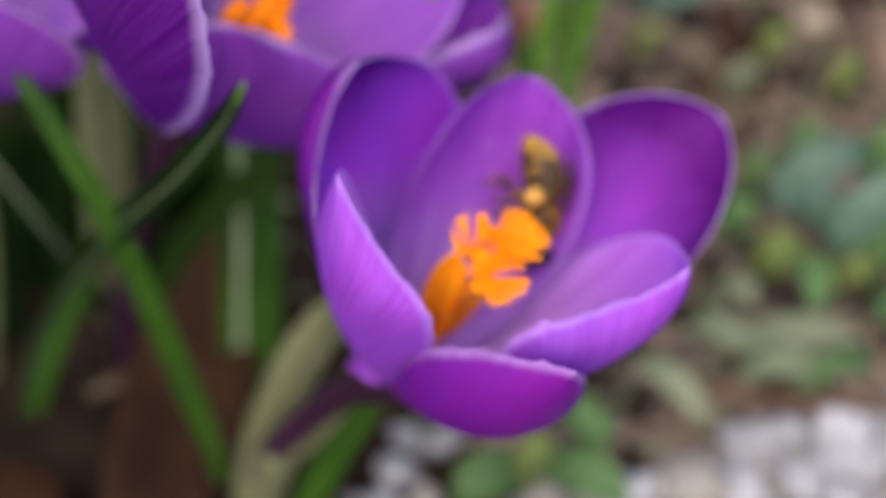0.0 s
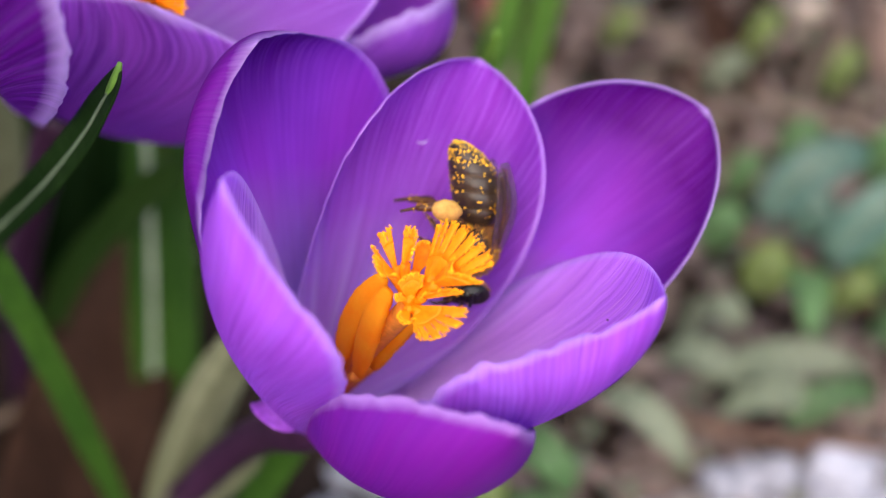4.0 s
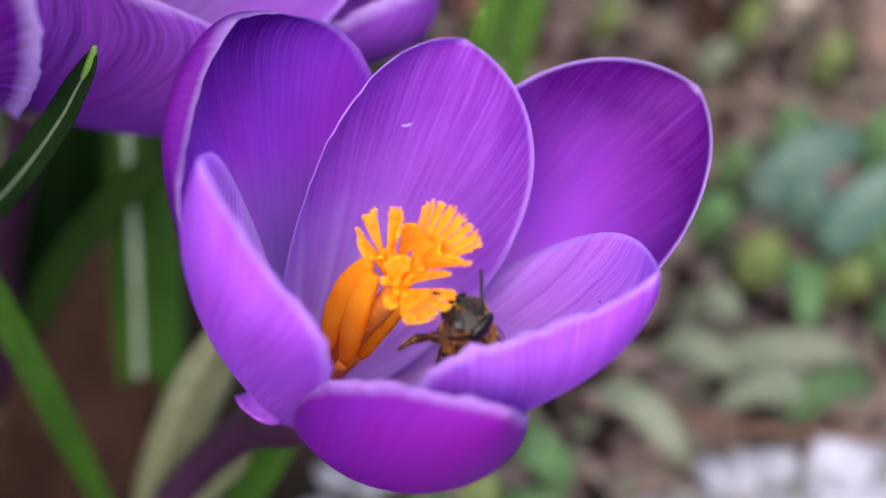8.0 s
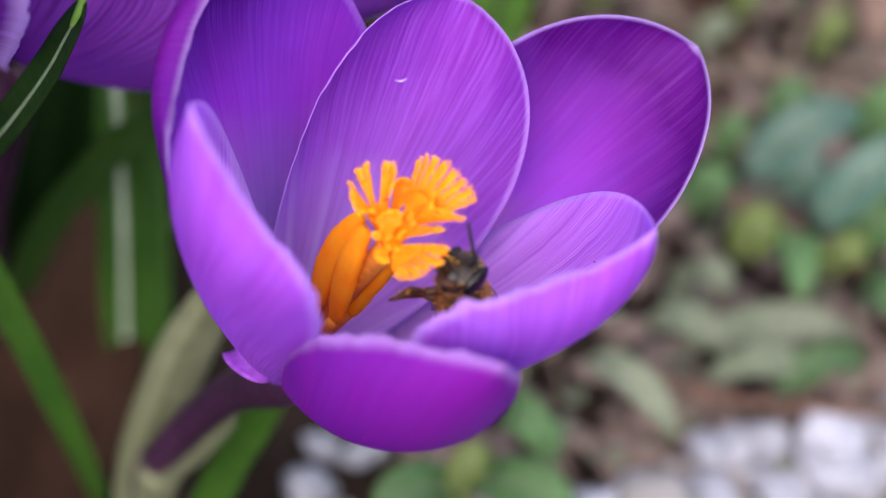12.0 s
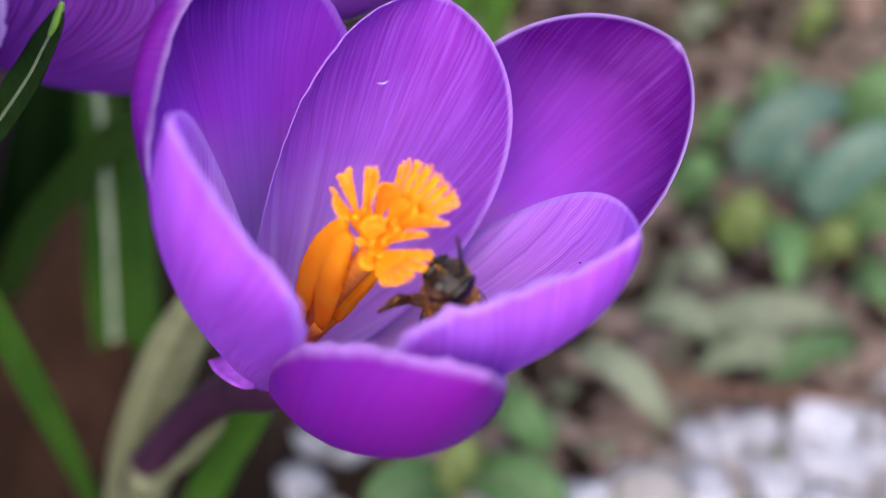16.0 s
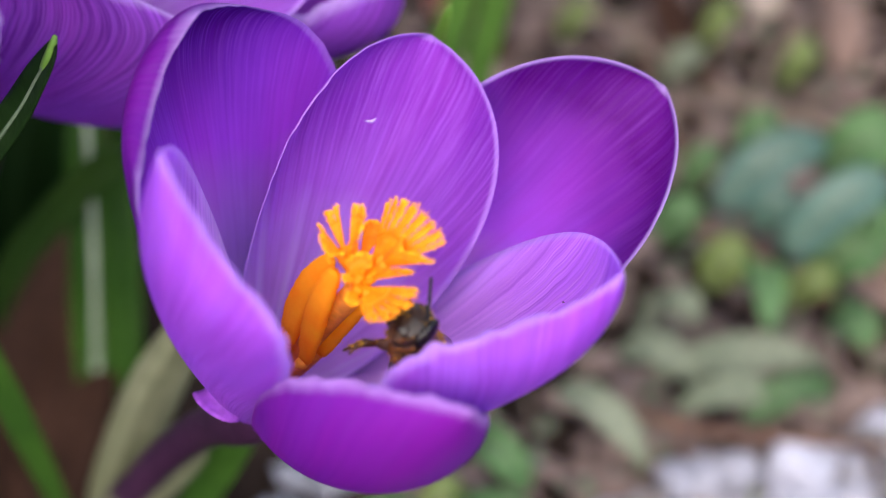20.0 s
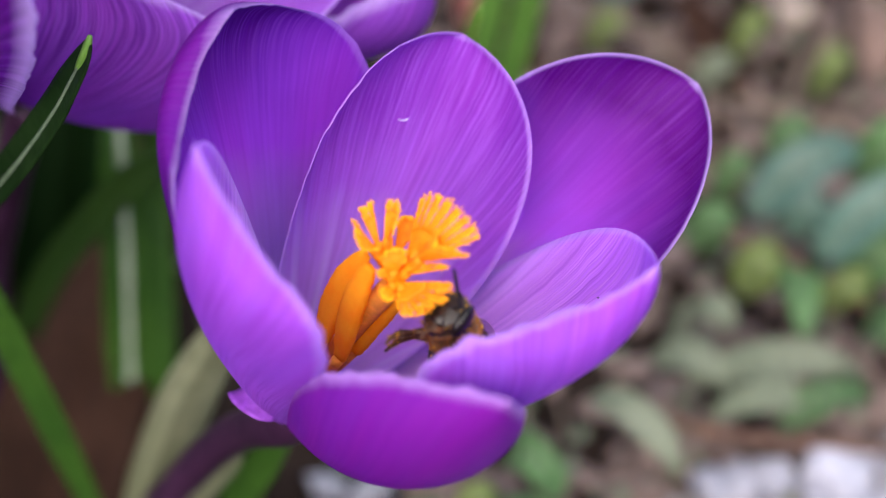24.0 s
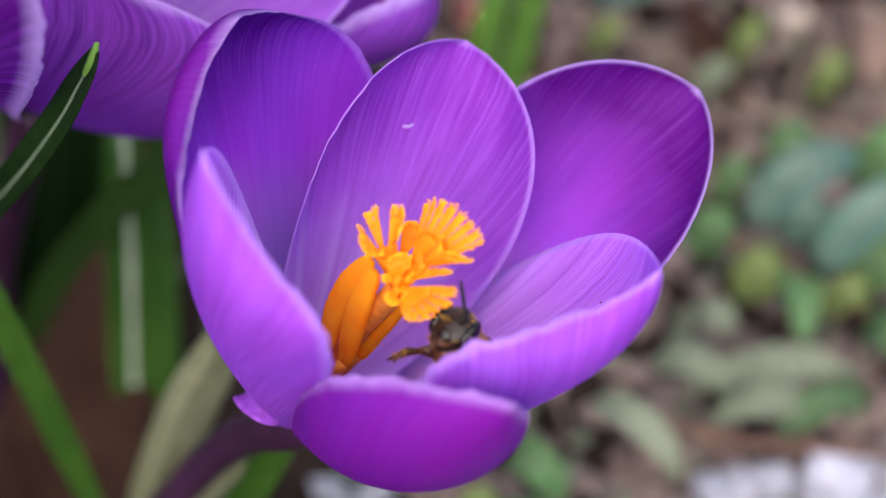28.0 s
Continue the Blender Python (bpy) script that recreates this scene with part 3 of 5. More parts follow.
def crocus(name, origin, axes, petals, foot, label, stem=None, veined=False):
    """A crocus: petals round the throat, and a tube down to the ground."""
    ob = thing(name, foot, label, "flower", "crocus flowers")
    for k, spec in enumerate(petals):
        outer = k in (0, 2, 4)
        petal(ob, origin, axes, skins=((PETAL_IN, PETAL_IN, PETAL_IN_LILAC, PETAL_IN, PETAL_IN, PETAL_IN)[k], PETAL_OUT_PURPLE if k == 5 else PETAL_OUT_VEINED) if veined else (PETAL_IN_SIDE if k == 2 else PETAL_IN_DEEP, PETAL_OUT_FRONT if k == 4 else PETAL_OUT_DEEP) if outer else (PETAL_IN_LIT if k in (3, 5) else PETAL_IN, PETAL_OUT), ripple=(0.10, 0.10, 0.08, 0.34, 0.24, 0.16)[k], seed=k + 3, wavy=(0, 0, 0, -1, -1, 1)[k], **spec)
    o, a = Vector(origin), Vector(axes[2])
    if stem is None:
        mid = (o - a * 12 + Vector(foot)) / 2 + Vector((0, 0, 3))
        stem = [(o - a * 3).lerp(mid, 0.45), mid, Vector(foot) + Vector((0, 0, -1))]
    part("flower_tube", tube([o + a * 3.2, o - a * 0.5, *stem], lambda s: 2.4 - 0.6 * min(1, s * 2.2) ** 0.8, 24, 14), TUBE, ob, "dark purple slender flower tube")
    return ob


def build_first():
    foot = (-30.8, 14.5, 0.0)
    ob = crocus("crocus", THROAT_1, AXES_1, [PETAL_A, PETAL_B, PETAL_C, PETAL_D, PETAL_E, PETAL_F], foot, "open purple crocus with orange stigma, beside another crocus", [(-17.4, 8.1, 46.8), (-22.3, 11.7, 36.9), (-26.7, 14.7, 26.4), (-30.8, 17.9, 14.8), foot])
    base = Vector(THROAT_1) + Vector(AXES_1[2]) * 3
    # style and its three fringed lobes
    fork = Vector((-3.17, -1.68, 78.87))
    part("style", tube([base, (-6.8, -0.1, 71.0), fork], lambda s: 0.75 + 0.15 * s, 14, 10), STYLE, ob, "pale orange style")
    lobes = (
        ((-2.50, -1.25, 79.85), [(-1.32, 3.03, 82.61), (-0.79, 2.98, 82.95), (-0.23, 2.81, 83.32), (0.53, 2.42, 83.52), (1.27, 1.62, 83.66), (1.89, 0.73, 83.72), (2.39, -0.06, 83.60), (2.75, -0.86, 83.35), (2.79, -1.29, 83.26)], (0.6, 0.55, 0.6, 0.66, 0.58, 0.66, 0.6, 0.7), 0.9),
        ((-1.99, -1.51, 80.92), [(0.09, -0.40, 83.33), (-0.06, -1.85, 83.45), (0.71, -2.24, 83.53), (1.62, -2.62, 83.48), (2.20, -2.86, 83.29)], (0.86, 0.9, 0.86, 0.82), 0.6),
        ((-3.93, -0.43, 80.11), [(-5.62, 2.10, 82.50), (-5.06, 2.44, 82.77), (-4.61, 2.74, 82.76)], (0.8, 0.75), 0.5),
        ((-3.98, -0.50, 80.70), [(-5.97, 1.03, 82.93), (-5.83, 0.23, 82.81), (-5.73, -0.57, 82.55), (-5.19, -1.43, 82.26), (-4.29, -1.29, 82.37)], (0.62, 0.72, 0.8, 0.85), 0.6),
        ((-3.86, -0.50, 80.95), [(-3.65, 1.95, 83.41), (-3.12, 1.99, 83.69), (-2.66, 1.40, 83.74), (-2.83, 0.18, 83.54), (-3.02, -0.49, 83.25)], (0.8, 0.8, 0.85, 0.85), 0.5),
        ((-3.17, 0.01, 79.57), [(-2.87, 2.39, 80.69), (-2.51, 2.70, 81.06), (-1.89, 2.52, 81.31), (-1.46, 2.01, 81.16), (-1.74, 1.18, 80.75)], (0.9, 0.9, 0.92, 0.9), 0.5),
        ((-3.05, -2.18, 79.75), [(-2.78, -3.78, 80.01), (-2.69, -4.82, 79.83), (-2.22, -5.42, 79.99), (-1.51, -5.58, 80.24), (-0.76, -5.44, 80.61), (-0.11, -5.09, 80.89), (0.66, -4.51, 81.09), (0.98, -3.46, 81.42)], (0.88, 0.7, 0.6, 0.58, 0.6, 0.62, 0.66), 0.7),
        ((-2.73, -1.99, 80.02), [(0.67, -2.18, 81.15), (0.24, -1.81, 81.19), (-0.81, -1.77, 81.22), (-1.99, -1.88, 80.88), (-2.40, -2.12, 80.43)], (0.72, 0.8, 0.85, 0.9), 0.5),
        ((-3.12, -2.48, 79.89), [(-3.09, -4.02, 79.95), (-3.57, -4.26, 80.27), (-3.97, -3.89, 80.56), (-3.85, -3.49, 80.62)], (0.85, 0.85, 0.88), 0.3),
        ((-3.11, -2.12, 80.18), [(-4.10, -2.67, 80.77), (-4.17, -2.30, 81.06), (-3.83, -2.05, 81.00)], (0.88, 0.88), 0.3),
        ((-3.20, -2.11, 79.93), [(-4.01, -1.56, 81.39), (-3.54, -1.14, 81.72), (-2.91, -0.90, 81.91), (-2.29, -0.92, 81.64), (-2.33, -1.51, 81.17)], (0.8, 0.85, 0.85, 0.85), 0.4),
    )
    for k, (b, ends, slits, lift) in enumerate(lobes):
        fan(ob, b, ends, slits, 10 + k, "bright orange fan-shaped stigma lobe", lift, fork)
    for k, (pts, r) in enumerate((
            ([(-7.32, -1.80, 70.48), (-6.60, -1.65, 74.42), (-5.77, -1.54, 77.71), (-4.78, -1.17, 80.17)], 0.78),
            ([(-8.72, -0.14, 70.51), (-7.84, 0.17, 73.95), (-6.60, 0.47, 77.00), (-5.20, 0.84, 79.21)], 0.85),
            ([(-6.35, -0.10, 69.27), (-5.10, -0.03, 72.52), (-4.00, -0.35, 74.82), (-2.95, -0.51, 76.60)], 0.95))):
        st = part("stamen", anther(pts, r, k * 7), ANTHER, ob, "orange pollen-dusted anther")
        part("filament", tube([base, Vector(pts[0]).lerp(base, 0.4), pts[0]], 0.5, 6, 8), STYLE, st, "pale filament")
        rng = random.Random(k)
        shell = anther(pts, r * 1.03, k * 7)[0]
        dust = joined([ball(rng.choice(shell) + Vector([rng.uniform(-0.12, 0.12) for _ in range(3)]), rng.uniform(0.014, 0.03), 5, 3) for _ in range(500)])
        tagged(part("pollen_dust", dust, GRAINS, st, "fine orange pollen"), kind="stuff")
    part("fleck", tube([(-3.2, 15.7, 77.8), (-2.7, 15.6, 77.8), (-2.3, 15.8, 77.9)], lambda s: 0.02 + 0.05 * math.sin(3.1 * s), 8, 6), FLECK, ob, "tiny white fleck on a petal")
    part("speck", ball((11.66, 0.24, 74.90), (0.09, 0.06, 0.05), 8, 6), CHAR, ob, "tiny dark speck on a petal")
    # the lower edge of one petal curls out beside the throat
    part("petal_fold", sheet([(-12.7, -2.0, 63.5), (-13.7, -1.9, 64.2), (-14.7, -1.0, 64.3), (-15.4, 0.1, 63.9)], lambda s: 0.5 + 0.55 * math.sin(2.4 * s), (0.3, -0.75, 0.5), 12, 7, 0.9, 0.25), FOLD, ob, "small curled petal edge")


def build_second():
    foot = (-53.9, 42.0, 0.0)
    ob = crocus("crocus", THROAT_2, AXES_2, [PETAL_A, PETAL_B2, PETAL_C2, PETAL_D2, PETAL_E2, PETAL_F2], foot, "wide open purple crocus with deep orange stamens", veined=True)
    base = Vector(THROAT_2) + Vector(AXES_2[2]) * 3
    for k, (low, top) in enumerate((((-28.4, 26.2, 84.1), (-26.6, 28.0, 85.5)), ((-26.2, 25.7, 83.6), (-22.0, 30.3, 87.4)), ((-24.0, 25.6, 83.4), (-21.8, 29.0, 86.3)))):
        low, top = Vector(low), Vector(top)
        st = part("stamen", anther([low.lerp(base, 0.35), low, low.lerp(top, 0.6), top], (0.75, 1.0, 0.62)[k], k), ANTHER_DEEP, ob, "deep orange slender anther")
        part("filament", tube([base, base.lerp(low, 0.35), low.lerp(base, 0.3)], 0.45, 6, 8), STYLE, st)
    fan(ob, (-25.0, 26.1, 83.6), [(-23.9, 26.2, 84.6), (-22.7, 25.6, 84.6), (-21.7, 24.1, 84.5), (-22.2, 23.4, 84.0)], (0.7, 0.7, 0.7), 44, "deep orange stigma lobe", 0.3)
    return ob


def build_third():
    foot = (-82.9, 24.4, 0.0)
    o = Vector(THROAT_2) + Vector((-31.5, 3.2, 4.1))
    crocus("crocus", tuple(o), AXES_2, [PETAL_A, PETAL_B2, PETAL_C2, PETAL_D2, PETAL_E2, PETAL_F2], foot, "purple crocus at the edge of the clump", veined=True)


build_first()
build_second()
build_third()

# ---- crocus leaves and sheaths ----
def crocus_leaf(pts, half, mat, label, up=FACE, stripe=0.2, twist=0.0, blunt=0.55, rib_mat=None, taper=6):
    """A narrow crocus leaf with a grooved blade and a pale midrib."""
    ob = thing("crocus_leaf", pts[0], label, "leaf", "crocus leaves")
    prof = lambda s: half * min(1.0, 0.55 + 1.6 * s) * max(0.0, 1 - s ** taper) ** blunt
    part("blade", sheet(pts, prof, up, 26, 9, 0.35, 0.5, 0.0, 1, twist), mat, ob)
    rib = (rib_mat or MIDRIB, stripe, "pale stripe along the middle") if stripe else (mat, 0.1, "")
    part("midrib", sheet([Vector(p) + Vector(up) * 0.2 for p in pts], lambda s: prof(s) * rib[1], up, 26, 5, 0.0, 0.35, 0.0, 1, twist), rib[0], ob, rib[2])
    return ob


def build_leaves():
    bright, dark = "bright green narrow arching crocus leaf", "dark green shaded narrow crocus leaf"
    crocus_leaf([(-36.7, 20.2, 7.1), (-37.1, 19.7, 17.1), (-38.3, 19.7, 28.8), (-39.7, 20.2, 38.4), (-41.1, 20.5, 47.8), (-43.4, 21.6, 59.1), (-47.9, 24.6, 70.8), (-52.1, 27.2, 79.5)], 1.55, BLADE, bright, stripe=False)
    tipped = crocus_leaf([(-65.8, 31.0, 5.6), (-57.0, 29.9, 29.5), (-44.4, 22.5, 54.7), (-34.3, 15.8, 71.8), (-29.2, 13.6, 80.4), (-27.1, 13.2, 84.3), (-25.7, 13.3, 86.9), (-25.2, 13.7, 88.4)], 1.75, BLADE_SHADED, "dark green shaded crocus leaf with a thin white midrib", (-0.5, -0.6, 0.6), 0.13, blunt=0.75, rib_mat=MIDRIB_DIM, taper=3)
    part("leaf_tip", tube([(-26.5, 13.2, 85.6), (-25.7, 13.2, 87.1), (-25.15, 13.6, 88.6)], lambda s: 0.12 + 0.28 * math.sin(0.4 + 2.5 * s), 8, 8), BLADE_TIP, tipped, "pale green blunt tip")
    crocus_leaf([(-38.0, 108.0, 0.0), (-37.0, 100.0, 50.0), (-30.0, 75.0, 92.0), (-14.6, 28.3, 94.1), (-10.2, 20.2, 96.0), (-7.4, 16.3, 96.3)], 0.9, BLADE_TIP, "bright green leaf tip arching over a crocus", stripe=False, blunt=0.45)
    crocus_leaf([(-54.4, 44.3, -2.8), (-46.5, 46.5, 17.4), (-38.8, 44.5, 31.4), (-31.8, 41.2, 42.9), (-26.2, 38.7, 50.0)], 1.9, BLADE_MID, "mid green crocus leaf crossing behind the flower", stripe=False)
    crocus_leaf([(-37.1, 36.7, -1.3), (-36.8, 39.9, 4.6), (-36.4, 42.3, 10.4), (-35.8, 43.9, 17.0), (-35.2, 44.8, 22.9), (-34.8, 46.3, 28.1), (-34.5, 47.6, 33.1), (-34.2, 48.9, 38.0), (-34.1, 50.3, 41.8), (-34.2, 52.5, 46.2)], 2.7, BLADE, "upright green crocus leaf with a broad white midrib", stripe=0.40)
    crocus_leaf([(-33.3, 36.5, -2.2), (-33.1, 39.0, 2.5), (-32.4, 40.7, 10.4), (-31.7, 43.6, 19.3), (-31.3, 46.0, 26.5), (-31.0, 48.3, 32.3), (-30.8, 50.1, 37.7), (-30.6, 51.7, 42.9)], 1.5, BLADE, "upright green crocus leaf behind the flower", stripe=False)
    crocus_leaf([(-29.2, 14.6, -4.1), (-25.3, 15.9, 9.9), (-21.0, 16.2, 21.9), (-17.2, 15.9, 30.9), (-14.1, 15.9, 37.4)], 1.9, BLADE, "short bright green crocus leaf under the flower", stripe=False)
    crocus_leaf([(-69.3, 36.2, -9.5), (-63.1, 38.9, 8.4), (-55.7, 41.7, 23.8), (-50.4, 42.7, 32.5)], 2.2, BLADE, "green crocus leaf low in the clump", stripe=False)
    crocus_leaf([(-54.1, 46.7, 5.8), (-56.5, 42.6, 24.5), (-59.3, 39.6, 40.3), (-62.5, 38.6, 53.8)], 1.7, BLADE_SHADED, dark)
    # leaves deep in the clump, their shade painted into the blade colour
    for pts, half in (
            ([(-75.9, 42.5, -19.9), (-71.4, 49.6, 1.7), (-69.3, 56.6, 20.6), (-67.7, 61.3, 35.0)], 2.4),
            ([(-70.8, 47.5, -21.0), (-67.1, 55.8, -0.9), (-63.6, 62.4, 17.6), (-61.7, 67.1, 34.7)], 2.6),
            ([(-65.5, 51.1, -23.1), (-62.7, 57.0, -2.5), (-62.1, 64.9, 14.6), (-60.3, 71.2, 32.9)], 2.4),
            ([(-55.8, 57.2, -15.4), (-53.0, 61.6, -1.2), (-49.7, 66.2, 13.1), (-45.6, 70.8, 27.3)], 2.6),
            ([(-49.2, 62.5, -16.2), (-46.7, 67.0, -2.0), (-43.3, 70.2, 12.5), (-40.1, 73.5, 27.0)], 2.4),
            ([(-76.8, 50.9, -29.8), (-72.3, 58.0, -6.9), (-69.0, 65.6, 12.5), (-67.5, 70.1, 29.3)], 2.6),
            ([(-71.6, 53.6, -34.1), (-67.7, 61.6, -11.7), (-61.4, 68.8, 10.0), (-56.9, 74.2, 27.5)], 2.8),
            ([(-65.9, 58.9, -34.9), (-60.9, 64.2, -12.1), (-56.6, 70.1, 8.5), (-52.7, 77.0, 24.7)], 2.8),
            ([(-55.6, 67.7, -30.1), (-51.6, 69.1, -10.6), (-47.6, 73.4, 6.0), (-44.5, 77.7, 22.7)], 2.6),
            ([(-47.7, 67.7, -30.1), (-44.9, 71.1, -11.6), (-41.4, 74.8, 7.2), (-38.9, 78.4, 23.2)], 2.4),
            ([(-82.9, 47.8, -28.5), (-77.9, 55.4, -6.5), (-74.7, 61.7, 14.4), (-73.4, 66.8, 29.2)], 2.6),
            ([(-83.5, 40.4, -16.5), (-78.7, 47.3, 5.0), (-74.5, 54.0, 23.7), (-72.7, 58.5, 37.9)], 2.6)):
        crocus_leaf(pts, half, BLADE_SHADED, dark, stripe=False)
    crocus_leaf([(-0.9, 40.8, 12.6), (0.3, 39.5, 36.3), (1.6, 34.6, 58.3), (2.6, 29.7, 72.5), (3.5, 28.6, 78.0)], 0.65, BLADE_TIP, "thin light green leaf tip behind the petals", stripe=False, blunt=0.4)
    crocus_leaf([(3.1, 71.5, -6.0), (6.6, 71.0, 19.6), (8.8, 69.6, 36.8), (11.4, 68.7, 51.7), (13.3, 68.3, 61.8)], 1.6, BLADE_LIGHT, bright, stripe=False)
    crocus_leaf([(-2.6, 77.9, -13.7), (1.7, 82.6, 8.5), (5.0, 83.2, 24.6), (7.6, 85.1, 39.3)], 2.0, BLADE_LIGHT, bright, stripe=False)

    def sheath(pts, half, label):
        ob = thing("flower_sheath", pts[0], label, "leaf", "crocus sheaths")
        part("sheath_blade", sheet(pts, lambda s: half * (0.75 + 0.5 * math.sin(s * 2.6)) * max(0.03, 1 - s ** 5) ** 0.6, FACE, 22, 9, -0.7, 0.4), SHEATH, ob)
        part("sheath_rib", sheet([Vector(p) + FACE * 0.6 for p in pts], lambda s: half * 0.14 * max(0.05, 1 - s ** 5), FACE, 22, 5, 0.0, 0.4), SHEATH, ob)
    sheath([(-35.4, 15.1, -4.3), (-33.8, 17.0, 5.0), (-31.5, 18.4, 16.6), (-28.8, 18.5, 25.7), (-25.1, 18.6, 36.1), (-21.5, 18.8, 44.1), (-18.8, 19.0, 49.4)], 2.4, "pale papery sheath round a crocus stem")
    sheath([(-30.5, 14.5, 9.4), (-27.5, 14.1, 22.1), (-24.2, 13.0, 28.9), (-21.0, 12.2, 34.7), (-18.8, 11.8, 38.2)], 1.35, "pale papery flap of a crocus sheath")
    wrap = thing("flower_sheath", (-30.8, 14.5, 0.0), "pale papery sheath closed round a crocus tube", "leaf", "crocus sheaths")
    part("sheath_wrap", tube([(-28.0, 15.1, 22.5), (-28.6, 15.6, 20.3), (-29.4, 16.3, 17.4), (-32.0, 17.0, 5.0), (-30.8, 14.5, -2.0)], lambda s: 2.25 - 0.4 * s, 18, 14), SHEATH, wrap)
    sheath([(-59.3, 50.9, -12.8), (-56.4, 53.2, 9.9), (-54.4, 55.8, 29.1), (-53.0, 57.3, 44.7), (-52.8, 57.9, 50.4)], 2.9, "pale olive papery crocus sheath")
    sheath([(-77.4, 36.6, -17.0), (-73.7, 42.2, 3.4), (-70.5, 46.5, 22.6), (-67.8, 49.1, 37.8)], 1.8, "pale olive papery crocus sheath")


build_leaves()

# ---- low plants, litter and stones on the ground ----
def ground_leaf(base, tip, half, mat, label, name="ground_leaf", category="leaf", group="", curl=0.25, lift=3.0, up=(0.1, -0.35, 0.95), tex_rib=True, seed=0):
    """A small broad leaf from base to tip, arched, with a raised midrib."""
    b, t = Vector(base), Vector(tip)
    ob = thing(name, base, label, category, group)
    pts = [b, b.lerp(t, 0.35) + Vector((0, 0, lift)), b.lerp(t, 0.7) + Vector((0, 0, lift * 0.9)), t]
    prof = lambda s: half * max(0.0, math.sin(math.pi * (0.04 + 0.94 * s ** 0.85))) ** 0.75 * (1 + 0.1 * math.sin(8.5 * s + seed)) + 0.15
    part("leaf_blade", sheet(pts, prof, up, 14, 9, curl, 0.3, 0.08, seed), mat, ob)
    if tex_rib:
        part("leaf_rib", tube([p - Vector(up) * 0.05 + Vector((0, 0, 0.12)) for p in pts], lambda s: 0.3 * (1 - 0.7 * s), 12, 6), HERB_PALE, ob, "pale raised midrib")
    return ob


def twig(pts, r, mat, label, name="twig", knots=4, seed=0):
    ob = thing(name, pts[0], label, "twig", "twigs")
    part("stick", tube(pts, lambda s: r * (1 - 0.35 * s) * (1 + 0.12 * math.sin(s * 23 + seed)), 18, 9, None, r * 0.25, seed), mat, ob)
    c, t = curve_points(pts, knots + 2)
    for k in range(1, knots + 1):
        side = t[k].orthogonal().normalized()
        part("knot", tube([c[k], c[k] + side * r * 0.8, c[k] + side * r * 1.5 + t[k] * r * 0.6], lambda s: r * 0.5 * (1 - 0.6 * s), 5, 6), mat, ob)
    return ob


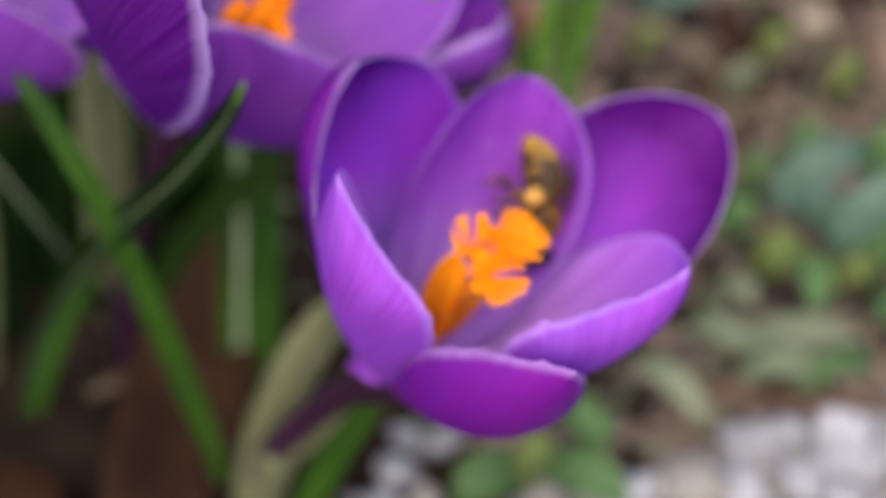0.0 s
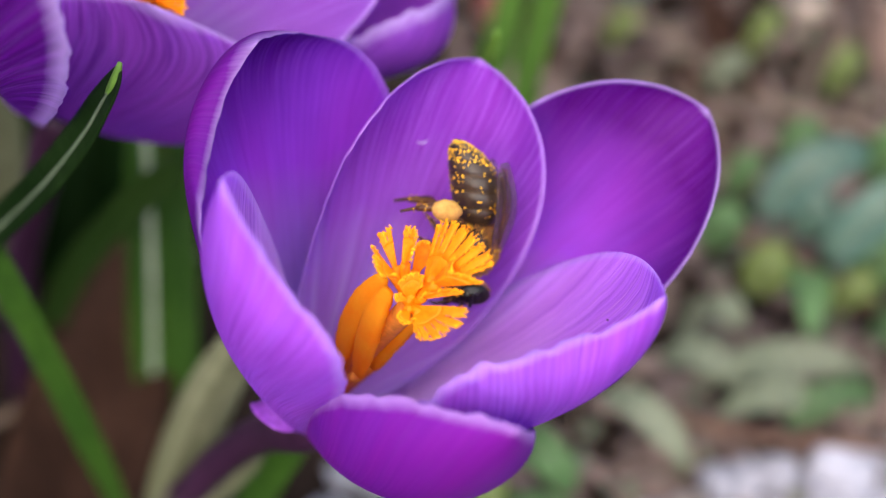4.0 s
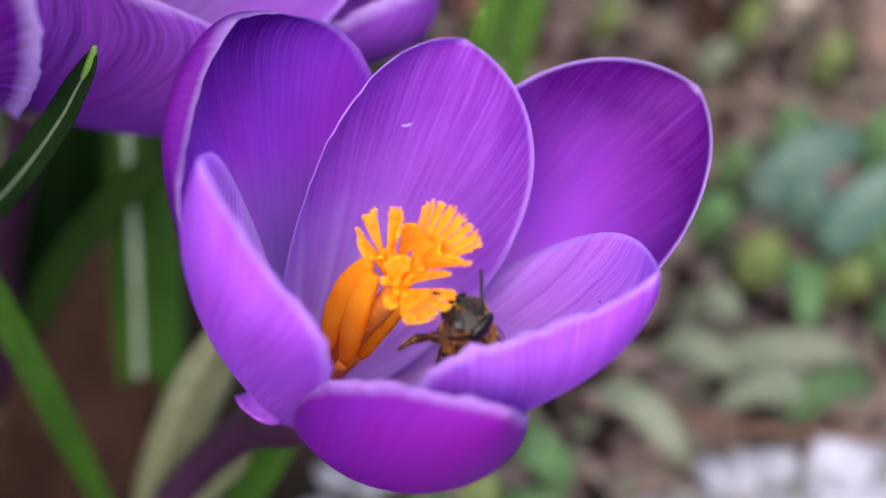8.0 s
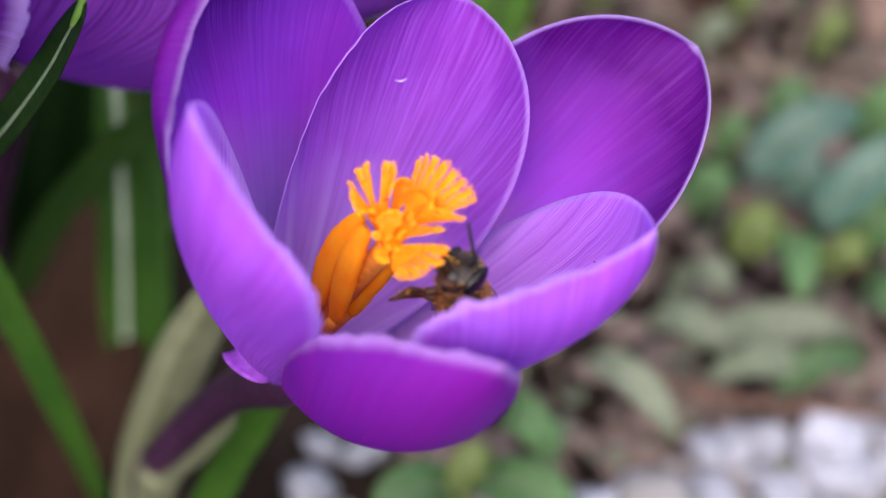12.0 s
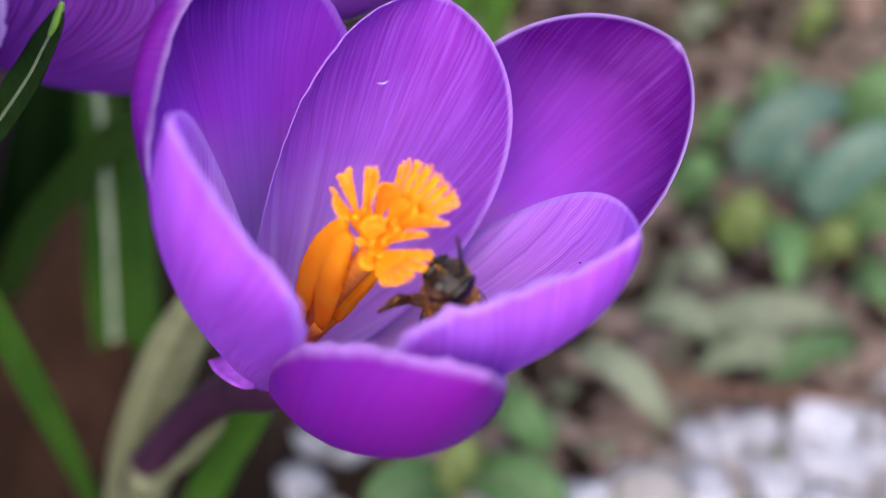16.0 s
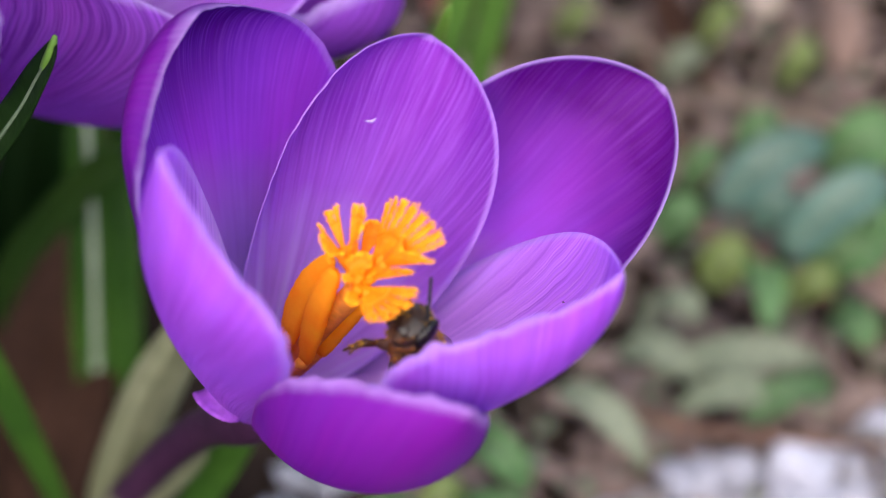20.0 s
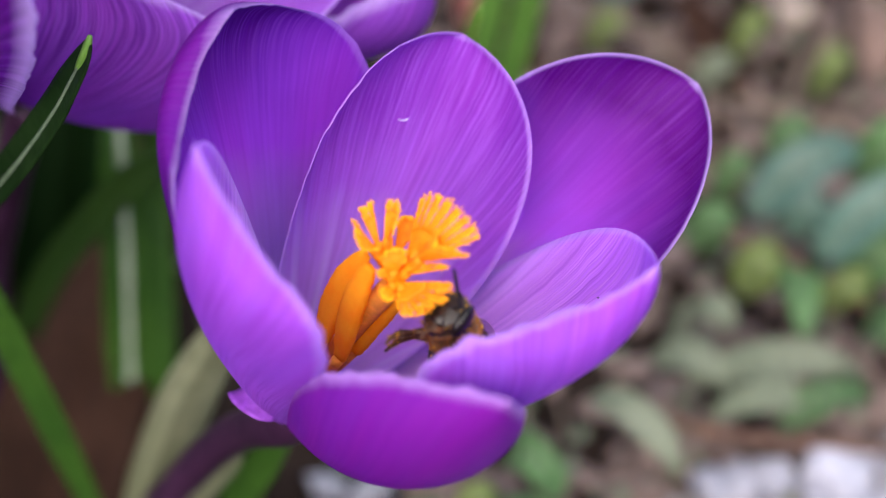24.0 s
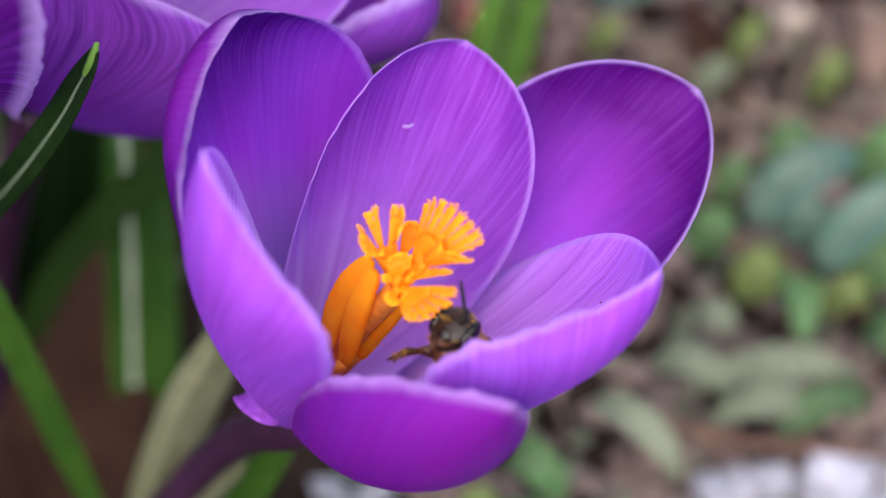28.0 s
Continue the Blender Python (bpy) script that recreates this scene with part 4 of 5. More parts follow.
def build_plants():
    vine = "vine leaves"
    L = ground_leaf
    L((37.0, 62.2, 14.0), (50.4, 67.5, 20.0), 3.1, HERB_BLUE, "bluish green glossy vine leaf", group=vine)
    L((45.0, 56.6, 12.0), (57.3, 61.2, 20.0), 3.3, HERB_BLUE, "bluish green glossy vine leaf", group=vine, seed=1)
    L((51.1, 68.7, 14.0), (60.5, 68.5, 18.0), 4.0, HERB, "green vine leaf on the soil", group=vine, seed=2)
    L((48.6, 55.9, 8.0), (58.0, 56.6, 12.0), 3.2, HERB, "green vine leaf on the soil", group=vine, seed=3)
    L((30.5, 59.9, 10.0), (35.1, 60.3, 14.0), 2.3, HERB, "small round green vine leaf", group=vine, seed=4)
    L((35.7, 54.3, 8.0), (40.8, 56.0, 12.0), 2.6, HERB_LIME, "small yellowish vine leaf", group=vine, seed=5)
    L((42.6, 59.3, 8.0), (41.9, 45.3, 12.0), 2.4, HERB, "small green vine leaf", group=vine, seed=6)
    L((49.9, 48.9, 8.0), (53.6, 43.2, 11.0), 2.5, HERB, "small round green vine leaf", group=vine, seed=7)
    L((17.4, 40.0, 7.0), (27.1, 31.3, 5.0), 2.0, HERB_PALE, "narrow pale green leaf near the gravel", group="pale leaves", seed=8)
    L((28.6, 43.0, 6.0), (49.1, 44.1, 7.0), 2.2, HERB_PALE, "long pale green leaf lying on the soil", group="pale leaves", seed=9)
    L((31.1, 38.6, 5.0), (44.1, 39.4, 6.0), 1.7, HERB_PALE, "long pale green leaf lying on the soil", group="pale leaves", seed=10)
    L((24.7, 46.1, 6.0), (34.6, 42.0, 6.0), 1.8, HERB_PALE, "long pale green leaf lying on the soil", group="pale leaves", seed=11)
    L((39.1, 37.1, 5.0), (50.0, 40.9, 6.0), 1.8, HERB, "green leaf beside the gravel", group="pale leaves", seed=12)
    L((7.3, 31.6, 8.0), (13.1, 26.8, 6.0), 2.4, HERB, "small green seedling leaf", group="seedling leaves", seed=13)
    L((2.1, 20.2, 10.0), (-6.7, 14.5, 13.0), 3.1, HERB, "broad green seedling leaf over gravel", group="seedling leaves", seed=14)
    L((4.0, 21.6, 10.0), (15.1, 15.3, 11.0), 2.9, HERB, "broad green seedling leaf over gravel", group="seedling leaves", seed=15)
    L((1.4, 19.2, 11.0), (5.8, 21.5, 14.0), 1.7, HERB_LIME, "lime green seedling bud", group="seedling leaves", seed=16)
    L((21.6, 106.5, 10.0), (31.3, 106.4, 14.0), 3.6, HERB_BLUE, "bluish green vine leaf", group=vine, seed=17)
    L((15.1, 112.5, 8.0), (22.9, 113.9, 12.0), 3.4, HERB_BLUE, "bluish green vine leaf", group=vine, seed=18)
    L((20.5, 100.0, 6.0), (24.3, 99.7, 10.0), 1.5, HERB_LIME, "yellow green bud leaf", group="seedling leaves", seed=19)
    L((40.1, 98.5, 6.0), (44.3, 100.7, 10.0), 1.6, HERB_LIME, "yellow green bud leaf", group="seedling leaves", seed=20)
    L((39.0, 111.7, 6.0), (45.6, 113.2, 10.0), 1.8, HERB_PALE, "small pale green leaf", group="seedling leaves", seed=21)
    L((50.0, 90.3, 6.0), (54.6, 94.4, 10.0), 1.6, HERB_LIME, "small yellow green leaf", group="seedling leaves", seed=22)
    L((33.9, 92.6, 5.0), (40.1, 94.7, 7.0), 1.6, HERB_PALE, "small pale green leaf", group="seedling leaves", seed=23)
    for k, (a, b, w, m) in enumerate((((40.2, 66.8, 16.0), (45.2, 70.2, 20.0), 2.6, HERB), ((41.8, 60.5, 12.0), (46.7, 61.7, 15.0), 2.0, HERB_BLUE), ((34.5, 69.6, 9.0), (38.9, 71.7, 12.0), 1.9, HERB),
                                      ((45.5, 52.1, 8.0), (50.8, 51.9, 11.0), 2.0, HERB_LIME), ((29.7, 51.8, 7.0), (34.7, 48.9, 8.0), 1.7, HERB_PALE), ((53.7, 61.1, 12.0), (58.0, 58.0, 13.0), 2.2, HERB))):
        L(a, b, w, m, "small green vine leaf" if m is not HERB_BLUE else "bluish green glossy vine leaf", group=vine, seed=30 + k)
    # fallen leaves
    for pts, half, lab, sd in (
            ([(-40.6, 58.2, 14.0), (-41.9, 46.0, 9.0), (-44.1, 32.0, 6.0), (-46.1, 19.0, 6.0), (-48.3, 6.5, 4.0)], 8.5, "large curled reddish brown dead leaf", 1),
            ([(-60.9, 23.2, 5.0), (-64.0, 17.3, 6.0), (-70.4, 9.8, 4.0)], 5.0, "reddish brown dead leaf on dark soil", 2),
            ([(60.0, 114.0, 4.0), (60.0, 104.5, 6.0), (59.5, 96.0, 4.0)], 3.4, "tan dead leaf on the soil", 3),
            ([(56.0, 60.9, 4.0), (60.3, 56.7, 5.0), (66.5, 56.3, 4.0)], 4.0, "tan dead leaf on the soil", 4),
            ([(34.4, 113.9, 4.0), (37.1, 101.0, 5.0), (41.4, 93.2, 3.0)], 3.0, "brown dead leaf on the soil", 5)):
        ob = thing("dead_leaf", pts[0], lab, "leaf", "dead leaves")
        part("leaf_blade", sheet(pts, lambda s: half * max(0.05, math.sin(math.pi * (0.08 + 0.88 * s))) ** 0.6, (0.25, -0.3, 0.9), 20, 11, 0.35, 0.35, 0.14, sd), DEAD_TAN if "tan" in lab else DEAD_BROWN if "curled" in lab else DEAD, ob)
        part("leaf_rib", tube([Vector(p) + Vector((0, 0, 0.1)) for p in pts], lambda s: 0.35 * (1 - 0.6 * s), 16, 6), DEAD, ob)
    # twigs and stems
    twig([(18.2, 109.8, 5.0), (25.7, 105.7, 6.0), (32.0, 98.5, 6.0), (38.7, 87.5, 4.0)], 0.7, STRAW, "tan dry stalk on the soil", seed=1)
    twig([(39.5, 91.3, 5.0), (50.4, 85.6, 6.0), (64.3, 83.6, 4.0)], 0.95, STRAW, "thick tan dry stalk", seed=2)
    twig([(31.0, 64.2, 9.0), (37.5, 61.6, 10.0), (45.1, 56.8, 9.0), (56.7, 48.0, 7.0)], 0.6, BARK, "thin brown vine stem", "vine_stem", seed=3)
    twig([(17.5, 41.1, 5.0), (27.8, 37.4, 5.0), (39.7, 35.1, 5.0), (55.8, 34.1, 4.0)], 0.75, BARK, "reddish brown vine stem by the gravel", "vine_stem", seed=4)
    twig([(31.3, 98.8, 3.0), (33.1, 86.9, 4.0), (38.5, 74.9, 3.0)], 0.7, BARK, "brown twig on the soil", seed=5)
    twig([(56.5, 106.4, 4.0), (49.2, 96.8, 5.0), (46.0, 85.5, 4.0)], 0.8, STRAW, "tan dry stalk on the soil", seed=6)
    twig([(2.9, 19.9, 12.0), (3.2, 21.3, 6.0), (3.4, 21.6, 0.0)], 0.7, HERB_LIME, "short green seedling stem", "seedling_stem", seed=7)
    twig([(-57.2, 36.3, 4.0), (-52.2, 37.9, 6.0), (-48.3, 42.7, 5.0)], 0.8, STRAW, "tan dry stalk beside a dead leaf", seed=8)
    ob = thing("pink_bud", (3.9, 113.0, 0.0), "small pink bud in the clump", "bud")
    part("bud", tube([(4.3, 107.8, 2.0), (3.7, 104.0, 10.0), (3.1, 98.5, 18.0)], lambda s: 0.4 + 1.7 * math.sin(math.pi * min(1, s + 0.05)) ** 0.8, 12, 10), PINK, ob)
    # broken bits of leaf and stalk
    rng = random.Random(5)
    bits = []
    for k in range(900):
        x, y = (rng.uniform(0, 130) if k % 2 else rng.uniform(-110, 130)), rng.uniform(-70, 190)
        z = ground_height(x, y) - 0.5
        a = rng.uniform(0, 6.28)
        ln = rng.uniform(1.5, 6.5)
        d = Vector((math.cos(a), math.sin(a), rng.uniform(-0.1, 0.35))) * ln
        p = Vector((x, y, z))
        if k % 3:
            bits.append(sheet([p, p + d * 0.5 + Vector((0, 0, rng.uniform(0, 1))), p + d], lambda s: ln * 0.24 * math.sin(0.3 + 2.6 * s), (rng.uniform(-0.4, 0.4), rng.uniform(-0.4, 0.4), 1), 5, 4, 0.3, 0.25, 0.1, k))
        else:
            bits.append(tube([p, p + d * 0.6 + Vector((0, 0, 0.6)), p + d * 1.6], rng.uniform(0.2, 0.45), 5, 5))
    for q, mat, lab in ((0, DEAD, "brown broken dead leaf litter"), (1, STRAW, "tan dry stalk and leaf litter")):
        v, f = joined(bits[q::2])
        tagged(new("litter", mesh_of("litter", v, f, mat)), lab, "litter", "", "stuff")
    flakes = []
    for k in range(1500):
        x, y = rng.uniform(-5, 120), 26 + 149 * rng.random() ** 1.7
        p = Vector((x, y, ground_height(x, y) - 0.4))
        a, ln = rng.uniform(0, 6.28), rng.uniform(2.0, 6.0)
        d = Vector((math.cos(a), math.sin(a), rng.uniform(-0.05, 0.2))) * ln
        flakes.append(sheet([p, p + d * 0.5 + Vector((0, 0, rng.uniform(0.1, 0.8))), p + d], lambda s: ln * 0.3 * math.sin(0.35 + 2.5 * s), (rng.uniform(-0.3, 0.3), rng.uniform(-0.4, 0.2), 1), 5, 4, 0.25, 0.25, 0.1, k))
    v, f = joined(flakes)
    tagged(new("litter", mesh_of("litter", v, f, LITTER)), "pinkish brown flakes of bark and dry leaf", "litter", "", "stuff")
    moss = []
    for k in range(420):
        x, y = rng.gauss(35, 32), rng.gauss(75, 38)
        z = ground_height(x, y) - 0.3
        a = rng.uniform(0, 6.28)
        d = Vector((math.cos(a), math.sin(a), rng.uniform(0.3, 1.1))) * rng.uniform(1.5, 3.5)
        p = Vector((x, y, z))
        moss.append(sheet([p, p + d * 0.55, p + d - Vector((0, 0, 0.5))], lambda s: 0.75 * math.sin(0.25 + 2.8 * s) + 0.05, (0, -0.2, 1), 5, 4, 0.3, 0.2, 0.0, k))
    v, f = joined(moss)
    tagged(new("ground_herbs", mesh_of("ground_herbs", v, f, HERB_PALE)), "tiny pale green weeds between litter", "weeds", "", "stuff")


build_plants()


def build_pebbles():
    """Pale gravel on one side of the bed; some grey stones among the litter."""
    rng = random.Random(11)
    kinds = []
    for k in range(9):
        seed = Vector((k * 7.3, 1.1, 2.2))
        lump = lambda p: p * (1 + 0.42 * noise.noise(p * 1.2 + seed) + 0.2 * noise.noise(p * 2.6 + seed))
        kinds.append(ball((0, 0, 0), (1, 0.78, 0.6), 14, 10, lump))
    mats = [PEBBLE, PEBBLE, PEBBLE_TAN, PEBBLE_GREY, PEBBLE_CREAM]
    meshes = [[mesh_of("pebble", v, f, m) for m in mats] for v, f in kinds]
    labels = {0: "pale grey rounded gravel stone", 1: "pale grey rounded gravel stone", 2: "cream coloured rounded gravel stone", 3: "dark grey rounded gravel stone", 4: "cream white rounded stone on the soil"}

    def put(x, y, z, r, m):
        ob = new("pebble", meshes[rng.randrange(9)][m])
        ob.location = Vector((x, y, z)) * MM
        ob.rotation_euler = (rng.uniform(-0.5, 0.5), rng.uniform(-0.5, 0.5), rng.uniform(0, 6.28))
        ob.scale = (r, r * rng.uniform(0.8, 1.1), r * rng.uniform(0.8, 1.15))
        tagged(ob, labels[m], "stone", "gravel stones")
    grit = [[], []]
    for k in range(4200):
        f = rng.uniform(0.04, 1.8)
        x, y = -1.3 + 56.8 * f, 18.0 + 19.0 * f + 2 - rng.uniform(0, 1) * 62
        r = rng.uniform(0.9, 2.2)
        seed = Vector((k * 1.7, 0.3, 0))
        lump = lambda q: q * (1 + 0.5 * noise.noise(q * 1.3 + seed))
        grit[k % 2].append(ball((x, y, ground_height(x, y) - 0.8 + r * 0.3), (r, r * rng.uniform(0.7, 1.0), r * 0.7), 7, 5, lump))
    for stones, mat, lab in ((grit[0], PEBBLE, "pale fine gravel between the stones"), (grit[1], PEBBLE_TAN, "cream fine gravel between the stones")):
        v, fc = joined(stones)
        tagged(new("gravel_grit", mesh_of("gravel_grit", v, fc, mat)), lab, "gravel", "", "stuff")
    p0, p1 = Vector((-1.3, 18.0, 0.0)), Vector((55.5, 37.0, 0.0))
    done = []
    for layer, tries in ((0, 1500), (1, 500)):
        for _ in range(tries):
            f = rng.uniform(0.06, 1.8)
            edge = p0.lerp(p1, f)
            x, y = edge.x, edge.y + 2 - abs(rng.uniform(0, 1)) * 62
            if f < 0 and rng.random() < 0.5:
                continue
            r = rng.uniform(3.2, 6.2) * (1 if layer == 0 else 0.85)
            if all((x - a) ** 2 + (y - b) ** 2 > (0.72 * (r + c)) ** 2 for a, b, c, l in done if l == layer) and len(done) < 290:
                done.append((x, y, r, layer))
                put(x, y, ground_height(x, y) - 1 + r * 0.3 + layer * 2.6, r, rng.choice((0, 0, 1, 1, 2, 2, 3)))
    for p, r, m in (((-64.9, 25.8, 0.0), 2.2, 3), ((-52.7, 21.6, 0.0), 2.0, 3), ((-14.9, 26.2, 0.0), 3.2, 3), ((-11.1, 21.6, 0.0), 3.0, 2),
                    ((-16.1, 19.8, 0.0), 3.4, 0), ((-20.1, 21.6, 0.0), 2.6, 3), ((-8.6, 31.5, 0.0), 3.0, 3), ((51.5, 115.5, 2.0), 3.0, 4), ((71.0, 125.0, 0.0), 6.0, 0), ((78.5, 117.0, 0.0), 5.0, 2), ((-13.5, 32.0, 0.0), 2.6, 3), ((-23.1, 18.9, 0.0), 2.4, 2)):
        put(p[0], p[1], ground_height(p[0], p[1]) - 1 + r * 0.4, r, m)


build_pebbles()

# ---- the bee; its own space: x forward, y to its left, z up its back, millimetres ----
CHITIN = surface("bee_chitin", (0.006, 0.0035, 0.0025), (0.024, 0.011, 0.006), 0.28, 600, 3000, 0.3, 0.0001, 0, 0.28)
RING = surface("bee_abdomen", (0.018, 0.010, 0.007), (0.058, 0.030, 0.014), 0.42, 500, 2500, 0.4, 0.0001, 0, 0.35)
BAND = surface("bee_band", (0.026, 0.014, 0.008), (0.060, 0.030, 0.013), 0.5, 600, 3000, 0.3, 0.0001)
EYE = surface("bee_eye", (0.006, 0.0045, 0.004), (0.014, 0.010, 0.008), 0.22, 900, 5000, 0.15, 0.00005, 0, 0.25)
ANTENNA = surface("bee_antenna", (0.005, 0.004, 0.005), (0.012, 0.009, 0.009), 0.45, 900, 4000, 0.2, 0.00005)
FUR = surface("bee_fur", (0.24, 0.085, 0.024), (0.48, 0.21, 0.065), 0.8, 600, 3000, 0.2, 0.0001)
FACE_FUZZ = surface("bee_face_fuzz", (0.11, 0.055, 0.028), (0.20, 0.11, 0.055), 0.8, 600, 3000, 0.2, 0.0001)
LEG = surface("bee_leg", (0.022, 0.008, 0.005), (0.12, 0.042, 0.013), 0.36, 600, 3000, 0.3, 0.0001)
POLLEN = surface("pollen", (0.75, 0.36, 0.02), (0.90, 0.52, 0.05), 0.85, 900, 4000, 0.5, 0.0001)
LOAD = surface("pollen_load", (0.46, 0.22, 0.045), (0.62, 0.33, 0.09), 0.8, 700, 3000, 0.7, 0.0002)


def wing_material():
    m, nt, b = blank("wing_membrane")
    out = nt.nodes["Material Output"]
    v = coords(nt)
    col = mix(nt, noise_of(nt, v, 500.0), (0.05, 0.03, 0.03), (0.11, 0.065, 0.06))
    nt.links.new(col, b.inputs["Base Color"])
    b.inputs["Roughness"].default_value = 0.25
    clear = nt.nodes.new("ShaderNodeBsdfTransparent")
    ms = nt.nodes.new("ShaderNodeMixShader")
    ms.inputs[0].default_value = 0.34
    nt.links.new(clear.outputs[0], ms.inputs[1])
    nt.links.new(b.outputs[0], ms.inputs[2])
    nt.links.new(ms.outputs[0], out.inputs[0])
    return m


WING = wing_material()


def hairs(spots, length, width, seed, droop=0.4):
    """Short tapered hairs at (place, outward) spots."""
    rng = random.Random(seed)
    verts, faces = [], []
    for p, nrm in spots:
        d = (nrm + Vector([rng.uniform(-droop, droop) for _ in range(3)])).normalized()
        s = d.orthogonal().normalized() * width
        t = d.cross(s)
        k = len(verts)
        verts += [p + s, p - s * 0.5 + t * 0.87, p - s * 0.5 - t * 0.87, p + d * length * rng.uniform(0.6, 1.2)]
        faces += [(k, k + 1, k + 3), (k + 1, k + 2, k + 3), (k + 2, k, k + 3)]
    return verts, faces


def on_ball(c, r, n, seed, keep=lambda p: True):
    rng = random.Random(seed)
    out = []
    while len(out) < n:
        p = Vector([rng.gauss(0, 1) for _ in range(3)]).normalized()
        if keep(p):
            q = Vector((p.x * r[0], p.y * r[1], p.z * r[2]))
            out.append((Vector(c) + q, Vector((p.x / r[0], p.y / r[1], p.z / r[2])).normalized()))
    return out


def grains(spots, r, seed):
    rng = random.Random(seed)
    return joined([ball(p + nrm * 0.03, r * rng.uniform(0.7, 1.4), 5, 3) for p, nrm in spots])


ABDOMEN = [(-1.7, 0.0), (-3.0, -0.1), (-4.3, -0.35), (-5.5, -0.75), (-6.6, -1.25), (-7.5, -1.8), (-8.2, -2.35)]
GIRTH = [1.1, 2.0, 2.2, 2.1, 1.8, 1.3, 0.35]


def abdomen_spots(n, lo, hi, seed, keep=lambda a: True):
    rng = random.Random(seed)
    out = []
    while len(out) < n:
        s = rng.uniform(lo, hi)
        i = min(int(s), 5)
        f = s - i
        a = rng.uniform(0, 2 * math.pi)
        if not keep(a):
            continue
        x = ABDOMEN[i][0] * (1 - f) + ABDOMEN[i + 1][0] * f
        z = ABDOMEN[i][1] * (1 - f) + ABDOMEN[i + 1][1] * f
        g = GIRTH[i] * (1 - f) + GIRTH[i + 1] * f
        nrm = Vector((0, math.cos(a), math.sin(a)))
        out.append((Vector((x, nrm.y * g, z + nrm.z * g * 0.92)), nrm))
    return out


def build_bee():
    bee = tagged(new("honey_bee"), "dark brown honey bee dusted with yellow pollen, foraging in the crocus", "bee")
    bee.empty_display_size = 0.003
    ORIGIN[bee] = Vector((0, 0, 0))
    thorax = part("thorax", ball((0, 0, 0), (2.05, 1.9, 1.8), 20, 14), CHITIN, bee)
    tagged(part("thorax_fur", hairs(on_ball((0, 0, 0), (2.0, 1.85, 1.75), 4200, 3), 0.46, 0.022, 4), FUR, thorax, "brown fur"), kind="stuff")
    for k in range(6):
        (x0, z0), (x1, z1) = ABDOMEN[k], ABDOMEN[k + 1]
        g0, g1 = GIRTH[k], GIRTH[k + 1]
        verts, faces = [], []
        prof = [(0.0, g0 * 0.93), (0.12, g0 + 0.02), (0.5, (g0 + g1) / 2 + 0.1), (0.95, g1 + 0.07), (1.08, g1 * 0.97)]
        for s, g in prof:
            for j in range(20):
                a = 2 * math.pi * j / 20
                verts.append((x0 + (x1 - x0) * s, math.cos(a) * g, z0 + (z1 - z0) * s + math.sin(a) * g * 0.92))
        for i in range(len(prof) - 1):
            for j in range(20):
                a, b = i * 20 + j, i * 20 + (j + 1) % 20
                faces.append((a, b, b + 20, a + 20))
        faces += [tuple(range(20))[::-1], tuple(range(80, 100))]
        seg = part("abdomen_segment", (verts, faces), RING, bee, "glossy dark brown abdomen ring")
        if 0 < k < 5:
            band = []
            n = 20
            for s, up in ((0.03, 0.02), (0.2, 0.03)):
                g = g0 + (g1 - g0) * s + up + 0.04
                band += [(x0 + (x1 - x0) * s, math.cos(2 * math.pi * j / n) * g, z0 + (z1 - z0) * s + math.sin(2 * math.pi * j / n) * g * 0.92) for j in range(n)]
            part("hair_band", (band, [(j, (j + 1) % n, n + (j + 1) % n, n + j) for j in range(n)]), BAND, seg, "narrow tan hair band")
    tagged(part("abdomen_hair", hairs(abdomen_spots(320, 0.2, 5.6, 8), 0.32, 0.02, 9, 0.6), FACE_FUZZ, bee, "short brown hairs"), kind="stuff")
    tagged(part("pollen_dust", joined([grains(abdomen_spots(330, 3.9, 5.9, 11), 0.08, 1), grains(abdomen_spots(170, 0.5, 5.0, 12), 0.085, 2)]), POLLEN, bee, "yellow pollen grains"), kind="stuff")
    # head: broad between the eyes, narrowing to the jaws
    head_shape = lambda p: Vector((p.x * (1 - 0.12 * p.z), p.y * (1 - 0.38 * max(0, -p.z) ** 1.3), p.z))
    head = part("head", ball((3.45, 0, -0.25), (0.98, 1.72, 1.85), 26, 18, head_shape), CHITIN, bee, "black head")
    for side in (1, -1):
        eye_shape = lambda p: Vector((p.x, p.y * (1 - 0.2 * p.z) - 0.16 * side * p.z * p.z, p.z))
        part("compound_eye", ball((3.52, 1.3 * side, 0.05), (0.8, 0.5, 1.3), 18, 14, eye_shape), EYE, head, "glossy black compound eye")
    shield = lambda p: Vector((p.x, p.y * (1 + 0.3 * max(0, -p.z)), p.z))
    part("clypeus", ball((4.12, 0, -0.95), (0.42, 0.66, 0.62), 16, 12, shield), CHITIN, head, "domed dark face plate")
    part("labrum", ball((4.2, 0, -1.62), (0.28, 0.55, 0.22), 12, 8), LEG, head, "dark brown upper lip")
    for k, (y, z) in enumerate(((0.0, 1.52), (0.26, 1.3), (-0.26, 1.3))):
        part("ocellus", ball((3.98 - 0.16 * (k == 0), y, z), 0.12, 8, 6), EYE, head, "tiny glossy simple eye")
    for side in (1, -1):
        part("mandible", tube([(4.1, 0.62 * side, -1.5), (4.5, 0.45 * side, -1.9), (4.62, 0.05 * side, -2.1)], lambda s: 0.22 * (1 - 0.5 * s), 6, 8), LEG, head)
    part("tongue", tube([(4.3, 0, -1.8), (4.65, 0, -2.5), (4.55, 0, -3.1)], lambda s: 0.19 * (1 - 0.6 * s), 8, 8), LEG, head, "reddish brown tongue")
